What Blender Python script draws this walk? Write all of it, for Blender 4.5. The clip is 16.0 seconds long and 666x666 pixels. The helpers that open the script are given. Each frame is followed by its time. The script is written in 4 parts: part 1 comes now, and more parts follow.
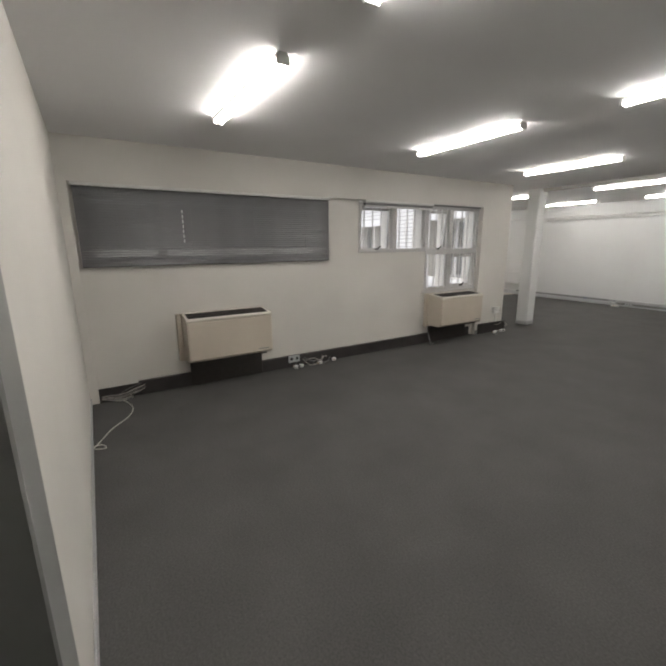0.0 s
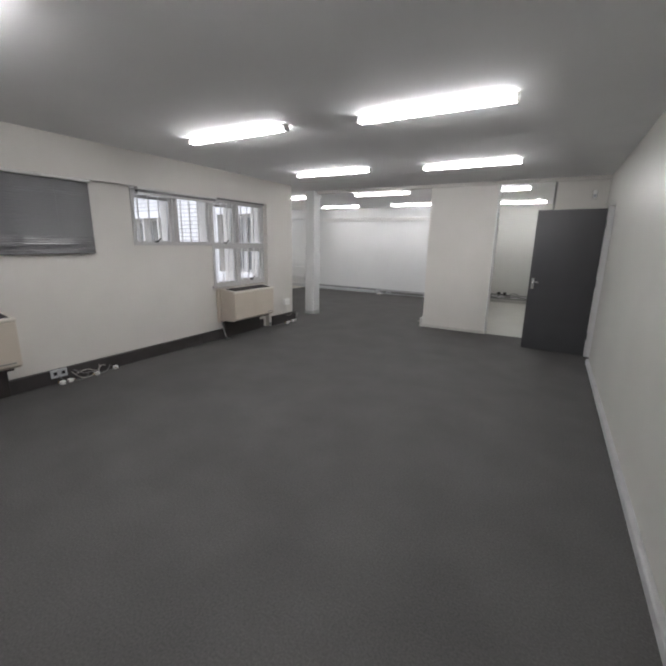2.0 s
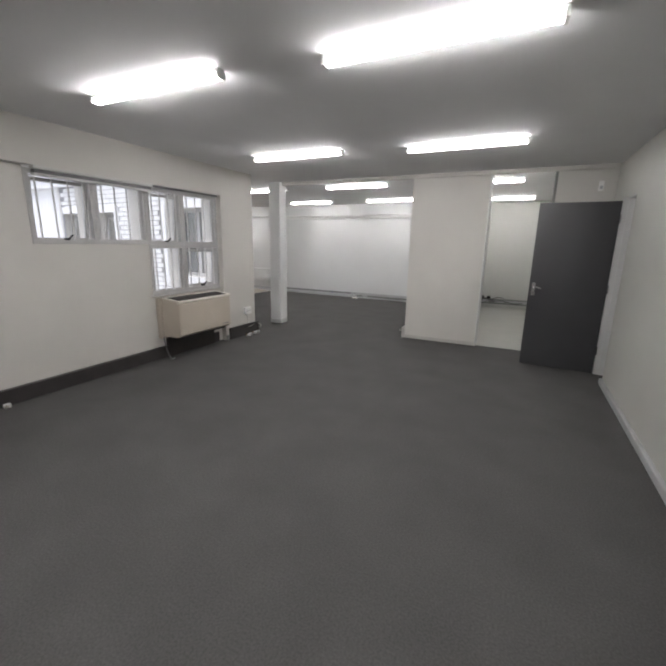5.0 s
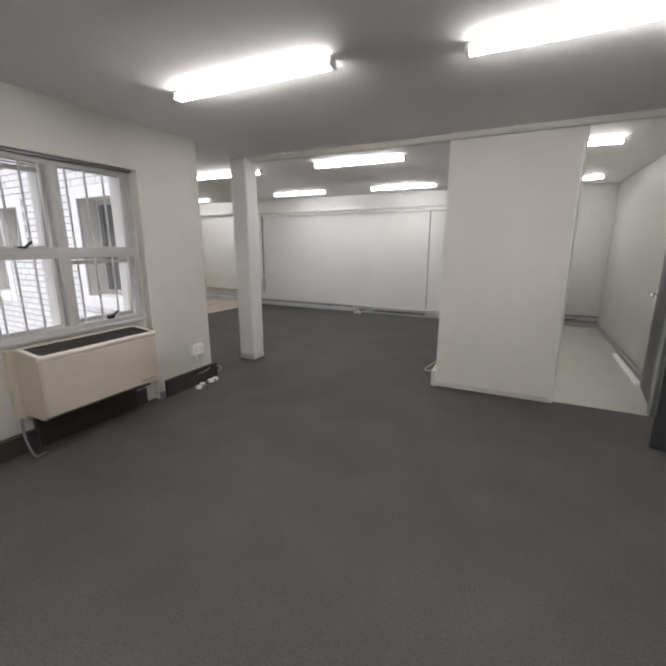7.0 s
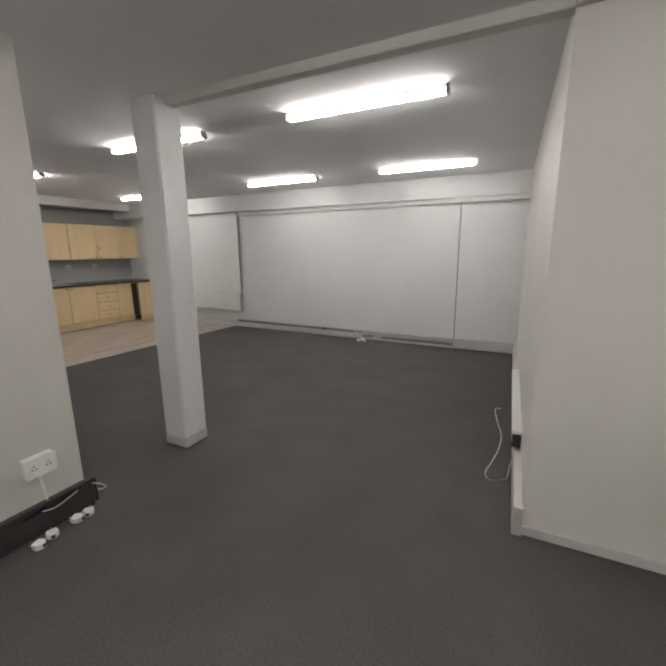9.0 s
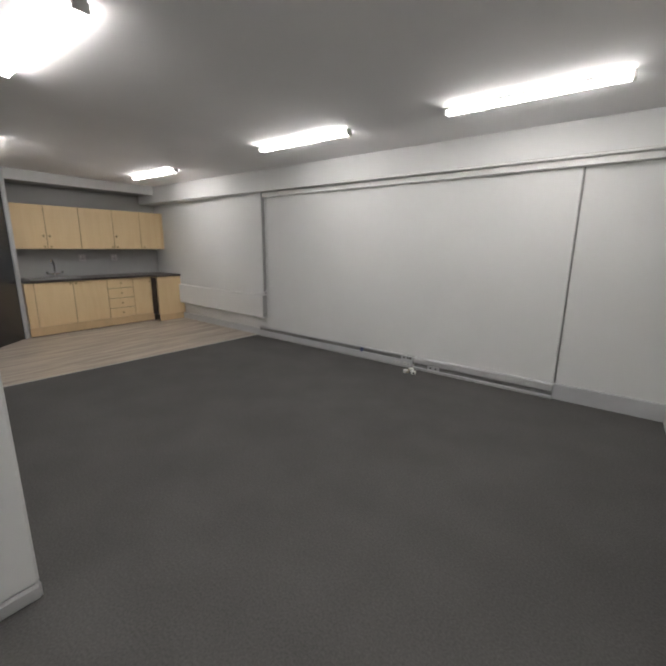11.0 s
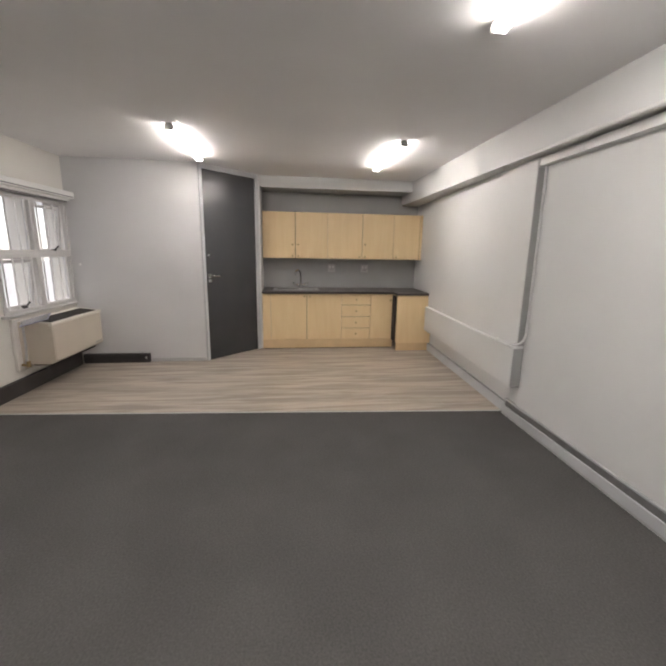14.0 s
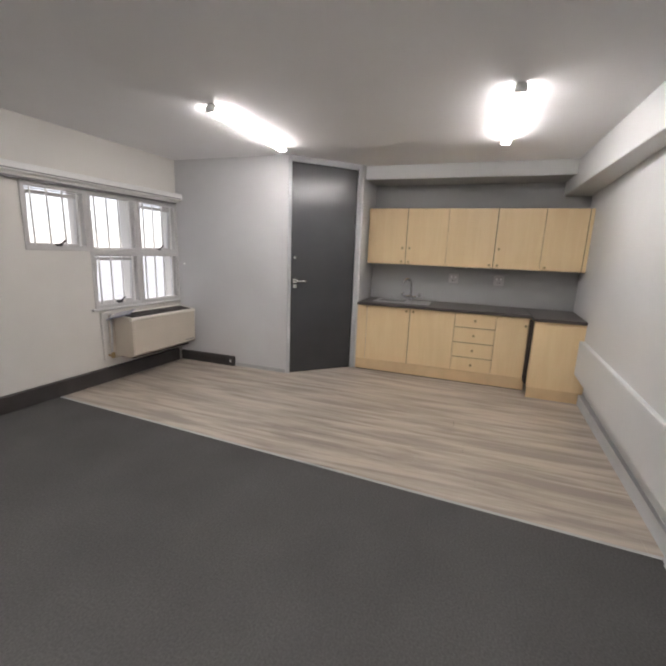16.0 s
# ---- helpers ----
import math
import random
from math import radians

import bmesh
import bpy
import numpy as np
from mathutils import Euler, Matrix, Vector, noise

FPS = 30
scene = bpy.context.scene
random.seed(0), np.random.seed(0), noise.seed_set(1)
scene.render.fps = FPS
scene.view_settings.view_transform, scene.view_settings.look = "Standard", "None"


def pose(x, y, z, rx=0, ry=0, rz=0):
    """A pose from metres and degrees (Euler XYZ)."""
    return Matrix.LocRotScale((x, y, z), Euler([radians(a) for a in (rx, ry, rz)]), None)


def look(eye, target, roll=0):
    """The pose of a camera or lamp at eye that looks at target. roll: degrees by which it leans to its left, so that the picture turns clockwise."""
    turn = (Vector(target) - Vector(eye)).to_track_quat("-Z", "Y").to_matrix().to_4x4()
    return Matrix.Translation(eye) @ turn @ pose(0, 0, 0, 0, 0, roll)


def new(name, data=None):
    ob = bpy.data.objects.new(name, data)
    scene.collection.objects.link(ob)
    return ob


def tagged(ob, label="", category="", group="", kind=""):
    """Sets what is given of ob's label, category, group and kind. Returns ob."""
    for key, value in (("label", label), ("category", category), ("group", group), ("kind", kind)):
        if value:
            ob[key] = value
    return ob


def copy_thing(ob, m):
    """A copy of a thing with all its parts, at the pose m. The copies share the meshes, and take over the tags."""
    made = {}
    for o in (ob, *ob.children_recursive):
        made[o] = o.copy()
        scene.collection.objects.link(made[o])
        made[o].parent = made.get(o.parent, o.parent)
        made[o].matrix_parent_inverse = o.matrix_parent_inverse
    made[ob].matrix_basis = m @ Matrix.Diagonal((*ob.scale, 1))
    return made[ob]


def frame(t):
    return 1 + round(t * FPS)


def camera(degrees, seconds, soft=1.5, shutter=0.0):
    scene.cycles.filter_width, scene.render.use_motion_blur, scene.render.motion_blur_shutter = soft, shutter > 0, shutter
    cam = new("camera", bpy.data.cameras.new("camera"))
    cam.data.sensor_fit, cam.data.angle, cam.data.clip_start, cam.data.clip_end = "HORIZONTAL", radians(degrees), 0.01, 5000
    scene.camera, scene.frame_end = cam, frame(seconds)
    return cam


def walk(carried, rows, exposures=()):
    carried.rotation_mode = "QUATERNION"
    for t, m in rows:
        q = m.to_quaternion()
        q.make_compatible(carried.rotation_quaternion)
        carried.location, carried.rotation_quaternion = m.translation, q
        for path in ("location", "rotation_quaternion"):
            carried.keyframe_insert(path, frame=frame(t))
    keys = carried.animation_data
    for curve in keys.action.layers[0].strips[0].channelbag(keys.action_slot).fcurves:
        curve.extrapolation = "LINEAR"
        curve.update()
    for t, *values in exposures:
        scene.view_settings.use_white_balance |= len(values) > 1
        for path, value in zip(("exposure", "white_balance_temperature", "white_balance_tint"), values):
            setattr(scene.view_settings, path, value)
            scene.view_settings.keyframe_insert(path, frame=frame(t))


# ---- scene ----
cam = camera(81.8, 16.0, soft=2.5)

PATH = [
    (0, (4.477, -0.265, 1.59), (2.821, 0.761, 1.14), -0.4),
    (0.5, (4.499, -0.23, 1.593), (3.024, 1.048, 1.154), -0.0),
    (1, (4.55, -0.184, 1.587), (3.252, 1.267, 1.129), 0.4),
    (1.5, (4.596, -0.154, 1.574), (3.476, 1.437, 1.111), 0.7),
    (2, (4.574, -0.14, 1.557), (3.627, 1.559, 1.095), 1.0),
    (2.5, (4.578, -0.123, 1.548), (3.759, 1.642, 1.086), 1.2),
    (3, (4.576, -0.106, 1.541), (3.829, 1.69, 1.073), 1.3),
    (3.5, (4.56, -0.078, 1.542), (3.846, 1.728, 1.064), 1.4),
    (4, (4.487, 0.064, 1.534), (3.723, 1.851, 1.062), 1.2),
    (4.2, (4.436, 0.176, 1.533), (3.637, 1.95, 1.07), 0.9),
    (6.3, (3.585, 2.133, 1.526), (2.729, 3.883, 1.073), 0.8),
    (6.5, (3.491, 2.348, 1.527), (2.639, 4.1, 1.072), 0.2),
    (7, (3.271, 2.876, 1.534), (2.428, 4.633, 1.083), 0.0),
    (7.5, (3.026, 3.383, 1.534), (2.181, 5.14, 1.085), 0.0),
    (8, (2.851, 3.906, 1.535), (2.004, 5.66, 1.084), -0.0),
    (8.5, (2.643, 4.397, 1.538), (1.8, 6.152, 1.083), -0.0),
    (8.7, (2.555, 4.603, 1.543), (1.709, 6.362, 1.106), -0.3),
    (10.8, (2.003, 6.633, 1.482), (0.902, 8.248, 1.058), 0.8),
    (11, (1.947, 6.796, 1.48), (0.779, 8.358, 1.04), 0.6),
    (11.5, (1.704, 7.242, 1.505), (0.352, 8.648, 1.062), 0.8),
    (12, (1.495, 7.647, 1.513), (-0.06, 8.824, 1.066), 0.9),
    (12.5, (1.231, 8.018, 1.514), (-0.478, 8.966, 1.089), 1.1),
    (13, (0.984, 8.388, 1.523), (-0.839, 9.095, 1.099), 1.3),
    (13.5, (0.745, 8.749, 1.518), (-1.16, 9.177, 1.086), 1.3),
    (14, (0.421, 9.061, 1.504), (-1.521, 9.298, 1.089), 1.0),
    (14.5, (0.101, 9.368, 1.493), (-1.855, 9.411, 1.079), 1.2),
    (15, (-0.208, 9.563, 1.492), (-2.156, 9.425, 1.061), 1.3),
    (15.5, (-0.528, 9.785, 1.511), (-2.451, 9.44, 1.083), 1.4),
    (16, (-0.674, 10.03, 1.513), (-2.522, 9.387, 1.101), 2.2),
]
walk(cam, [(t, look(eye, target, roll)) for t, eye, target, roll in PATH], exposures=[(0.0, 0.8, 6800, 12), (0.6, 0.85, 6550, 12), (1.5, 0.9, 6300, 14), (4.0, 0.88, 6400, 14), (6.5, 0.87, 6500, 14), (8.5, 0.68, 6700, 14), (11.5, 0.65, 6600, 13), (13.0, 0.88, 6750, 15), (14.0, 1.1, 6900, 16), (15.0, 1.1, 6600, 16), (16.0, 1.08, 6600, 16)])

# ---------- world and light ----------
world = bpy.data.worlds.new("world")
scene.world = world
world.use_nodes = True
wn = world.node_tree
sky = wn.nodes.new("ShaderNodeTexSky")
sky.sky_type = "NISHITA"
sky.sun_disc = False
sky.dust_density, sky.air_density = 0.0, 1.0
sky.sun_elevation = radians(67.6)
sky.sun_rotation = radians(194)
cloud = wn.nodes.new("ShaderNodeMix")          # thin cloud over the whole sky
cloud.data_type = "RGBA"
cloud.inputs["Factor"].default_value = 0.75
cloud.inputs[7].default_value = (6.6, 6.6, 7.0, 1)
wn.links.new(sky.outputs[0], cloud.inputs[6])
wn.links.new(cloud.outputs[2], wn.nodes["Background"].inputs[0])
wn.nodes["Background"].inputs[1].default_value = 0.13
sun = new("sun", bpy.data.lights.new("sun", "SUN"))
sun.data.energy, sun.data.angle, sun.data.color = 1.5, radians(30), (1, 0.96, 0.93)
sun.matrix_world = look((-2, -8, 20), (0, 0, 0))

TUBE = 26.5      # radiance of a fluorescent tube


# ---------- materials ----------
def mat(name, color, rough=0.6, metal=0.0, spec=0.5, var=0.08, scale=3.0, bump=0.0, bump_scale=120.0, fine=0.0, fine_scale=400.0, per_object=0.0):
    m = bpy.data.materials.new(name)
    m.use_nodes = True
    nt = m.node_tree
    b = nt.nodes["Principled BSDF"]
    b.inputs["Roughness"].default_value = rough
    b.inputs["Metallic"].default_value = metal
    b.inputs["Specular IOR Level"].default_value = spec
    tc = nt.nodes.new("ShaderNodeTexCoord")
    col = None
    rgb = nt.nodes.new("ShaderNodeRGB")
    rgb.outputs[0].default_value = (*color, 1)
    col = rgb.outputs[0]

    def vary(socket, amount, sc, detail):
        n = nt.nodes.new("ShaderNodeTexNoise")
        n.inputs["Scale"].default_value = sc
        n.inputs["Detail"].default_value = detail
        nt.links.new(tc.outputs["Object"], n.inputs["Vector"])
        r = nt.nodes.new("ShaderNodeMapRange")
        r.inputs["From Min"].default_value, r.inputs["From Max"].default_value = 0.3, 0.7
        r.inputs["To Min"].default_value, r.inputs["To Max"].default_value = 1 - amount, 1 + amount
        nt.links.new(n.outputs[0], r.inputs["Value"])
        mul = nt.nodes.new("ShaderNodeVectorMath")
        mul.operation = "SCALE"
        nt.links.new(socket, mul.inputs[0])
        nt.links.new(r.outputs[0], mul.inputs["Scale"])
        return mul.outputs[0]

    if var:
        col = vary(col, var, scale, 5)
    if fine:
        col = vary(col, fine, fine_scale, 2)
    if per_object:
        oi = nt.nodes.new("ShaderNodeObjectInfo")
        r = nt.nodes.new("ShaderNodeMapRange")
        r.inputs["To Min"].default_value, r.inputs["To Max"].default_value = 1 - per_object, 1 + per_object
        nt.links.new(oi.outputs["Random"], r.inputs["Value"])
        mul = nt.nodes.new("ShaderNodeVectorMath")
        mul.operation = "SCALE"
        nt.links.new(col, mul.inputs[0])
        nt.links.new(r.outputs[0], mul.inputs["Scale"])
        col = mul.outputs[0]
    nt.links.new(col, b.inputs["Base Color"])
    if bump:
        n = nt.nodes.new("ShaderNodeTexNoise")
        n.inputs["Scale"].default_value = bump_scale
        n.inputs["Detail"].default_value = 3
        nt.links.new(tc.outputs["Object"], n.inputs["Vector"])
        bp = nt.nodes.new("ShaderNodeBump")
        bp.inputs["Strength"].default_value = bump
        bp.inputs["Distance"].default_value = 0.004
        nt.links.new(n.outputs[0], bp.inputs["Height"])
        nt.links.new(bp.outputs[0], b.inputs["Normal"])
    return m


def grain_mat(name, light, dark, rough, stretch, scale, bump=0.05, per_object=0.0):
    """Wood: noise drawn out along one axis, in two widths."""
    m = bpy.data.materials.new(name)
    m.use_nodes = True
    nt = m.node_tree
    b = nt.nodes["Principled BSDF"]
    b.inputs["Roughness"].default_value = rough
    tc = nt.nodes.new("ShaderNodeTexCoord")
    mp = nt.nodes.new("ShaderNodeMapping")
    mp.inputs["Scale"].default_value = stretch
    nt.links.new(tc.outputs["Object"], mp.inputs["Vector"])
    vec = mp.outputs[0]
    if per_object:
        oi = nt.nodes.new("ShaderNodeObjectInfo")
        ad = nt.nodes.new("ShaderNodeVectorMath")
        ad.operation = "MULTIPLY_ADD"
        ad.inputs[1].default_value = (1, 1, 1)
        sc = nt.nodes.new("ShaderNodeMath")
        sc.operation = "MULTIPLY"
        sc.inputs[1].default_value = 57.0
        nt.links.new(oi.outputs["Random"], sc.inputs[0])
        nt.links.new(vec, ad.inputs[0])
        nt.links.new(sc.outputs[0], ad.inputs[2])
        vec = ad.outputs[0]
    n1 = nt.nodes.new("ShaderNodeTexNoise")
    n1.inputs["Scale"].default_value = scale
    n1.inputs["Detail"].default_value = 4
    n1.inputs["Distortion"].default_value = 0.6
    n2 = nt.nodes.new("ShaderNodeTexNoise")
    n2.inputs["Scale"].default_value = scale * 5
    n2.inputs["Detail"].default_value = 3
    nt.links.new(vec, n1.inputs["Vector"])
    nt.links.new(vec, n2.inputs["Vector"])
    ad2 = nt.nodes.new("ShaderNodeMath")
    ad2.operation = "MULTIPLY_ADD"
    ad2.inputs[1].default_value = 0.22
    nt.links.new(n2.outputs[0], ad2.inputs[0])
    nt.links.new(n1.outputs[0], ad2.inputs[2])
    rp = nt.nodes.new("ShaderNodeValToRGB")
    rp.color_ramp.elements[0].position, rp.color_ramp.elements[0].color = 0.49, (*dark, 1)
    rp.color_ramp.elements[1].position, rp.color_ramp.elements[1].color = 0.73, (*light, 1)
    nt.links.new(ad2.outputs[0], rp.inputs[0])
    col = rp.outputs[0]
    if per_object:
        r = nt.nodes.new("ShaderNodeMapRange")
        r.inputs["To Min"].default_value, r.inputs["To Max"].default_value = 1 - per_object, 1 + per_object
        nt.links.new(oi.outputs["Random"], r.inputs["Value"])
        mul = nt.nodes.new("ShaderNodeVectorMath")
        mul.operation = "SCALE"
        nt.links.new(col, mul.inputs[0])
        nt.links.new(r.outputs[0], mul.inputs["Scale"])
        col = mul.outputs[0]
    nt.links.new(col, b.inputs["Base Color"])
    bp = nt.nodes.new("ShaderNodeBump")
    bp.inputs["Strength"].default_value = bump
    bp.inputs["Distance"].default_value = 0.002
    nt.links.new(ad2.outputs[0], bp.inputs["Height"])
    nt.links.new(bp.outputs[0], b.inputs["Normal"])
    return m


def glow_mat(name, color, strength):
    m = bpy.data.materials.new(name)
    m.use_nodes = True
    b = m.node_tree.nodes["Principled BSDF"]
    b.inputs["Base Color"].default_value = (0.9, 0.9, 0.9, 1)
    b.inputs["Emission Color"].default_value = (*color, 1)
    b.inputs["Emission Strength"].default_value = strength
    return m


def glass_mat(name, tint=(0.95, 0.97, 0.97)):
    m = bpy.data.materials.new(name)
    m.use_nodes = True
    b = m.node_tree.nodes["Principled BSDF"]
    b.inputs["Base Color"].default_value = (*tint, 1)
    b.inputs["Roughness"].default_value = 0.02
    b.inputs["Transmission Weight"].default_value = 1.0
    b.inputs["IOR"].default_value = 1.45
    return m


M_WALL = mat("warm_white_paint", (0.635, 0.615, 0.58), 0.55, var=0.035, scale=1.3, bump=0.03, bump_scale=25)
# wall paint darkened and cooled to stand for weaker light on the east wall
M_DIMWALL = mat("dimmed_wall_paint", (0.50, 0.50, 0.465), 0.40, var=0.035, scale=1.3, bump=0.03, bump_scale=25)
# cool tint in this white stands for daylight falling on the far wall
M_FAR = mat("white_paint", (0.645, 0.655, 0.655), 0.5, var=0.03, scale=1.1, bump=0.03, bump_scale=25)
M_GREYWALL = mat("light_grey_paint", (0.56, 0.56, 0.57), 0.45, var=0.04, scale=1.2, bump=0.03, bump_scale=25)
M_RECESS = mat("mid_grey_tone", (0.36, 0.365, 0.365), 0.5, var=0.05, scale=2, bump=0.08, bump_scale=140)
M_CEIL = mat("ceiling_paint", (0.84, 0.84, 0.85), 0.8, var=0.04, scale=0.8, bump=0.05, bump_scale=80)
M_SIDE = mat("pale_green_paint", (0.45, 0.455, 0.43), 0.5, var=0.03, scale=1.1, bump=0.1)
M_CARPET = mat("charcoal_carpet", (0.089, 0.0875, 0.086), 0.95, spec=0.1, var=0.08, scale=2.2, bump=0.4, bump_scale=200, fine=0.17, fine_scale=95)
M_SIDEFLOOR = mat("pale_vinyl_floor", (0.37, 0.37, 0.34), 0.35, var=0.06, scale=2, fine=0.04)
M_PLANK = grain_mat("grey_oak_vinyl", (0.475, 0.415, 0.35), (0.285, 0.243, 0.203), 0.40, (5.5, 0.5, 1), 2.0, 0.05, 0.0)
M_CAB = grain_mat("maple_laminate", (0.76, 0.58, 0.345), (0.735, 0.55, 0.32), 0.42, (7, 7, 0.7), 2.2, 0.03)
M_CABEDGE = mat("dark_gap", (0.035, 0.025, 0.02), 0.8)
M_CABDARK = mat("darker_maple", (0.63, 0.45, 0.26), 0.5, var=0.08, scale=5)
M_TOP = mat("dark_speckled_worktop", (0.065, 0.056, 0.052), 0.32, var=0.25, scale=60, fine=0.35, fine_scale=220)
M_CHARCOAL = mat("charcoal_satin_paint", (0.046, 0.046, 0.050), 0.33, var=0.06, scale=3, bump=0.05, bump_scale=200)
M_DOOR2 = mat("charcoal_door_paint", (0.034, 0.036, 0.041), 0.23, spec=0.9, var=0.06, scale=3, bump=0.04, bump_scale=200)
M_TRUNK = mat("charcoal_trunking", (0.042, 0.038, 0.038), 0.45, var=0.2, scale=6, bump=0.1, bump_scale=60)
M_WHITE = mat("white_gloss_paint", (0.70, 0.70, 0.69), 0.35, var=0.04, scale=5, bump=0.04, bump_scale=60)
# white frame paint greyed to stand for the shade of backlit frames
M_WINDOW = mat("greyed_white_paint", (0.50, 0.495, 0.49), 0.4, var=0.06, scale=6, bump=0.05, bump_scale=60)
M_SKIRT = mat("grey_white_skirting", (0.475, 0.49, 0.51), 0.4, var=0.06, scale=4)
M_LIGHTGREY = mat("light_grey_skirting", (0.42, 0.425, 0.43), 0.4, var=0.08, scale=5)
M_BEIGE = mat("off_white_skirting_paint", (0.53, 0.515, 0.49), 0.45, var=0.06, scale=4)
M_GREYFRAME = mat("grey_frame_paint", (0.22, 0.225, 0.22), 0.4, var=0.06, scale=5)
M_CREAM = mat("cream_enamel", (0.53, 0.472, 0.40), 0.38, var=0.04, scale=3, bump=0.03, bump_scale=90)
M_CREAMTOP = mat("cream_plastic", (0.68, 0.65, 0.58), 0.4, var=0.04, scale=4)
M_GRILLE = mat("brown_black_grille", (0.030, 0.025, 0.023), 0.5, var=0.15, scale=20)
M_BLIND = mat("grey_aluminium_slat", (0.155, 0.155, 0.16), 0.42, metal=0.2, var=0.10, scale=3)
M_RAIL = mat("pale_blind_rail", (0.66, 0.66, 0.64), 0.4, var=0.06, scale=5)
M_PLASTIC = mat("white_plastic", (0.84, 0.84, 0.82), 0.35, var=0.03, scale=9)
M_BLACK = mat("black_metal", (0.012, 0.012, 0.013), 0.4, metal=0.2)
M_CHROME = mat("brushed_chrome", (0.62, 0.62, 0.62), 0.24, metal=1.0, var=0.05, scale=30)
M_STEEL = mat("stainless_steel", (0.56, 0.565, 0.57), 0.28, metal=1.0, var=0.06, scale=25)
M_BRASS = mat("dull_brass", (0.38, 0.28, 0.15), 0.35, metal=1.0, var=0.1, scale=40)
M_CABLE = mat("off_white_cable", (0.52, 0.50, 0.46), 0.5, var=0.08, scale=20)
M_GREYCABLE = mat("grey_cable", (0.20, 0.20, 0.20), 0.5, var=0.1, scale=20)
M_FOLDER = mat("blue_grey_paper", (0.27, 0.27, 0.36), 0.55, var=0.15, scale=15)
M_BRICK = mat("white_painted_brick", (0.78, 0.78, 0.77), 0.7, var=0.08, scale=4, bump=0.2, bump_scale=90, per_object=0.05)
M_MORTAR = mat("grey_mortar", (0.26, 0.26, 0.27), 0.9, var=0.1, scale=8)
M_RENDER = mat("white_render", (0.80, 0.80, 0.80), 0.7, var=0.06, scale=1.5, bump=0.1)
M_GROUND = mat("concrete_paving", (0.42, 0.42, 0.41), 0.85, var=0.15, scale=1.5, bump=0.2)
M_TUBE = glow_mat("fluorescent_glow", (1.0, 0.985, 0.95), TUBE)
M_GLASS = glass_mat("window_glass")
M_BLUE = mat("blue_tape", (0.06, 0.08, 0.18), 0.5)


# ---------- builders ----------
def box(bm, x0, y0, z0, x1, y1, z1, bevel=0.0, seg=1):
    geo = bmesh.ops.create_cube(bm, size=1.0)
    vs = geo["verts"]
    for v in vs:
        v.co = Vector(((x0 + x1) / 2 + v.co.x * (x1 - x0), (y0 + y1) / 2 + v.co.y * (y1 - y0), (z0 + z1) / 2 + v.co.z * (z1 - z0)))
    if bevel:
        es = list({e for v in vs for e in v.link_edges})
        bmesh.ops.bevel(bm, geom=es, offset=bevel, segments=seg, profile=0.5, affect="EDGES")
    return bm


def rod(bm, a, b, r, sides=10, r2=None):
    a, b = Vector(a), Vector(b)
    d = b - a
    geo = bmesh.ops.create_cone(bm, cap_ends=True, segments=sides, radius1=r, radius2=r if r2 is None else r2, depth=d.length)
    m = Matrix.Translation((a + b) / 2) @ d.to_track_quat("Z", "Y").to_matrix().to_4x4()
    bmesh.ops.transform(bm, matrix=m, verts=geo["verts"])
    return bm


def prism(bm, outline, axis, lo, hi):
    """A closed outline pushed along an axis: 'x' takes (y, z), 'y' takes (x, z), 'z' takes (x, y)."""
    def at(p, h):
        return {"x": (h, p[0], p[1]), "y": (p[0], h, p[1]), "z": (p[0], p[1], h)}[axis]
    a = [bm.verts.new(at(p, lo)) for p in outline]
    b = [bm.verts.new(at(p, hi)) for p in outline]
    n = len(outline)
    fs = [bm.faces.new(a), bm.faces.new(b)] + [bm.faces.new((a[i], a[(i + 1) % n], b[(i + 1) % n], b[i])) for i in range(n)]
    bmesh.ops.recalc_face_normals(bm, faces=fs)
    return bm


def tube(bm, pts, r, sides=6, smooth=6):
    """A bent round tube through the points."""
    P = [Vector(p) for p in pts]
    line = []
    for i in range(len(P) - 1):
        p0, p1, p2, p3 = P[max(i - 1, 0)], P[i], P[i + 1], P[min(i + 2, len(P) - 1)]
        for k in range(smooth):
            t = k / smooth
            line.append(0.5 * ((2 * p1) + (p2 - p0) * t + (2 * p0 - 5 * p1 + 4 * p2 - p3) * t * t + (3 * p1 - p0 - 3 * p2 + p3) * t ** 3))
    line.append(P[-1])
    rings = []
    for i, p in enumerate(line):
        d = (line[min(i + 1, len(line) - 1)] - line[max(i - 1, 0)]).normalized()
        s = d.cross(Vector((0, 0, 1)))
        if s.length < 1e-3:
            s = d.cross(Vector((0, 1, 0)))
        s.normalize()
        q = s.cross(d)
        rings.append([bm.verts.new(p + r * (math.cos(2 * math.pi * j / sides) * s + math.sin(2 * math.pi * j / sides) * q)) for j in range(sides)])
    for a, b in zip(rings, rings[1:]):
        for j in range(sides):
            f = bm.faces.new((a[j], a[(j + 1) % sides], b[(j + 1) % sides], b[j]))
            f.smooth = True
    bm.faces.new(rings[0])
    bm.faces.new(rings[-1])
    bmesh.ops.recalc_face_normals(bm, faces=bm.faces[:])
    return bm


def mesh_of(name, bm, material):
    me = bpy.data.meshes.new(name)
    bm.to_mesh(me)
    bm.free()
    me.materials.append(material)
    return me


def part(name, bm, material, parent, label=""):
    ob = new(name, mesh_of(name, bm, material))
    ob.parent = parent
    return tagged(ob, label)


def solid(name, bm, material, label="", category="", kind="", group=""):
    return tagged(new(name, mesh_of(name, bm, material)), label, category, group, kind)


def base(name, m, label, category, group=""):
    ob = new(name)
    ob.matrix_basis = m
    ob.empty_display_size = 0.1
    return tagged(ob, label, category, group)


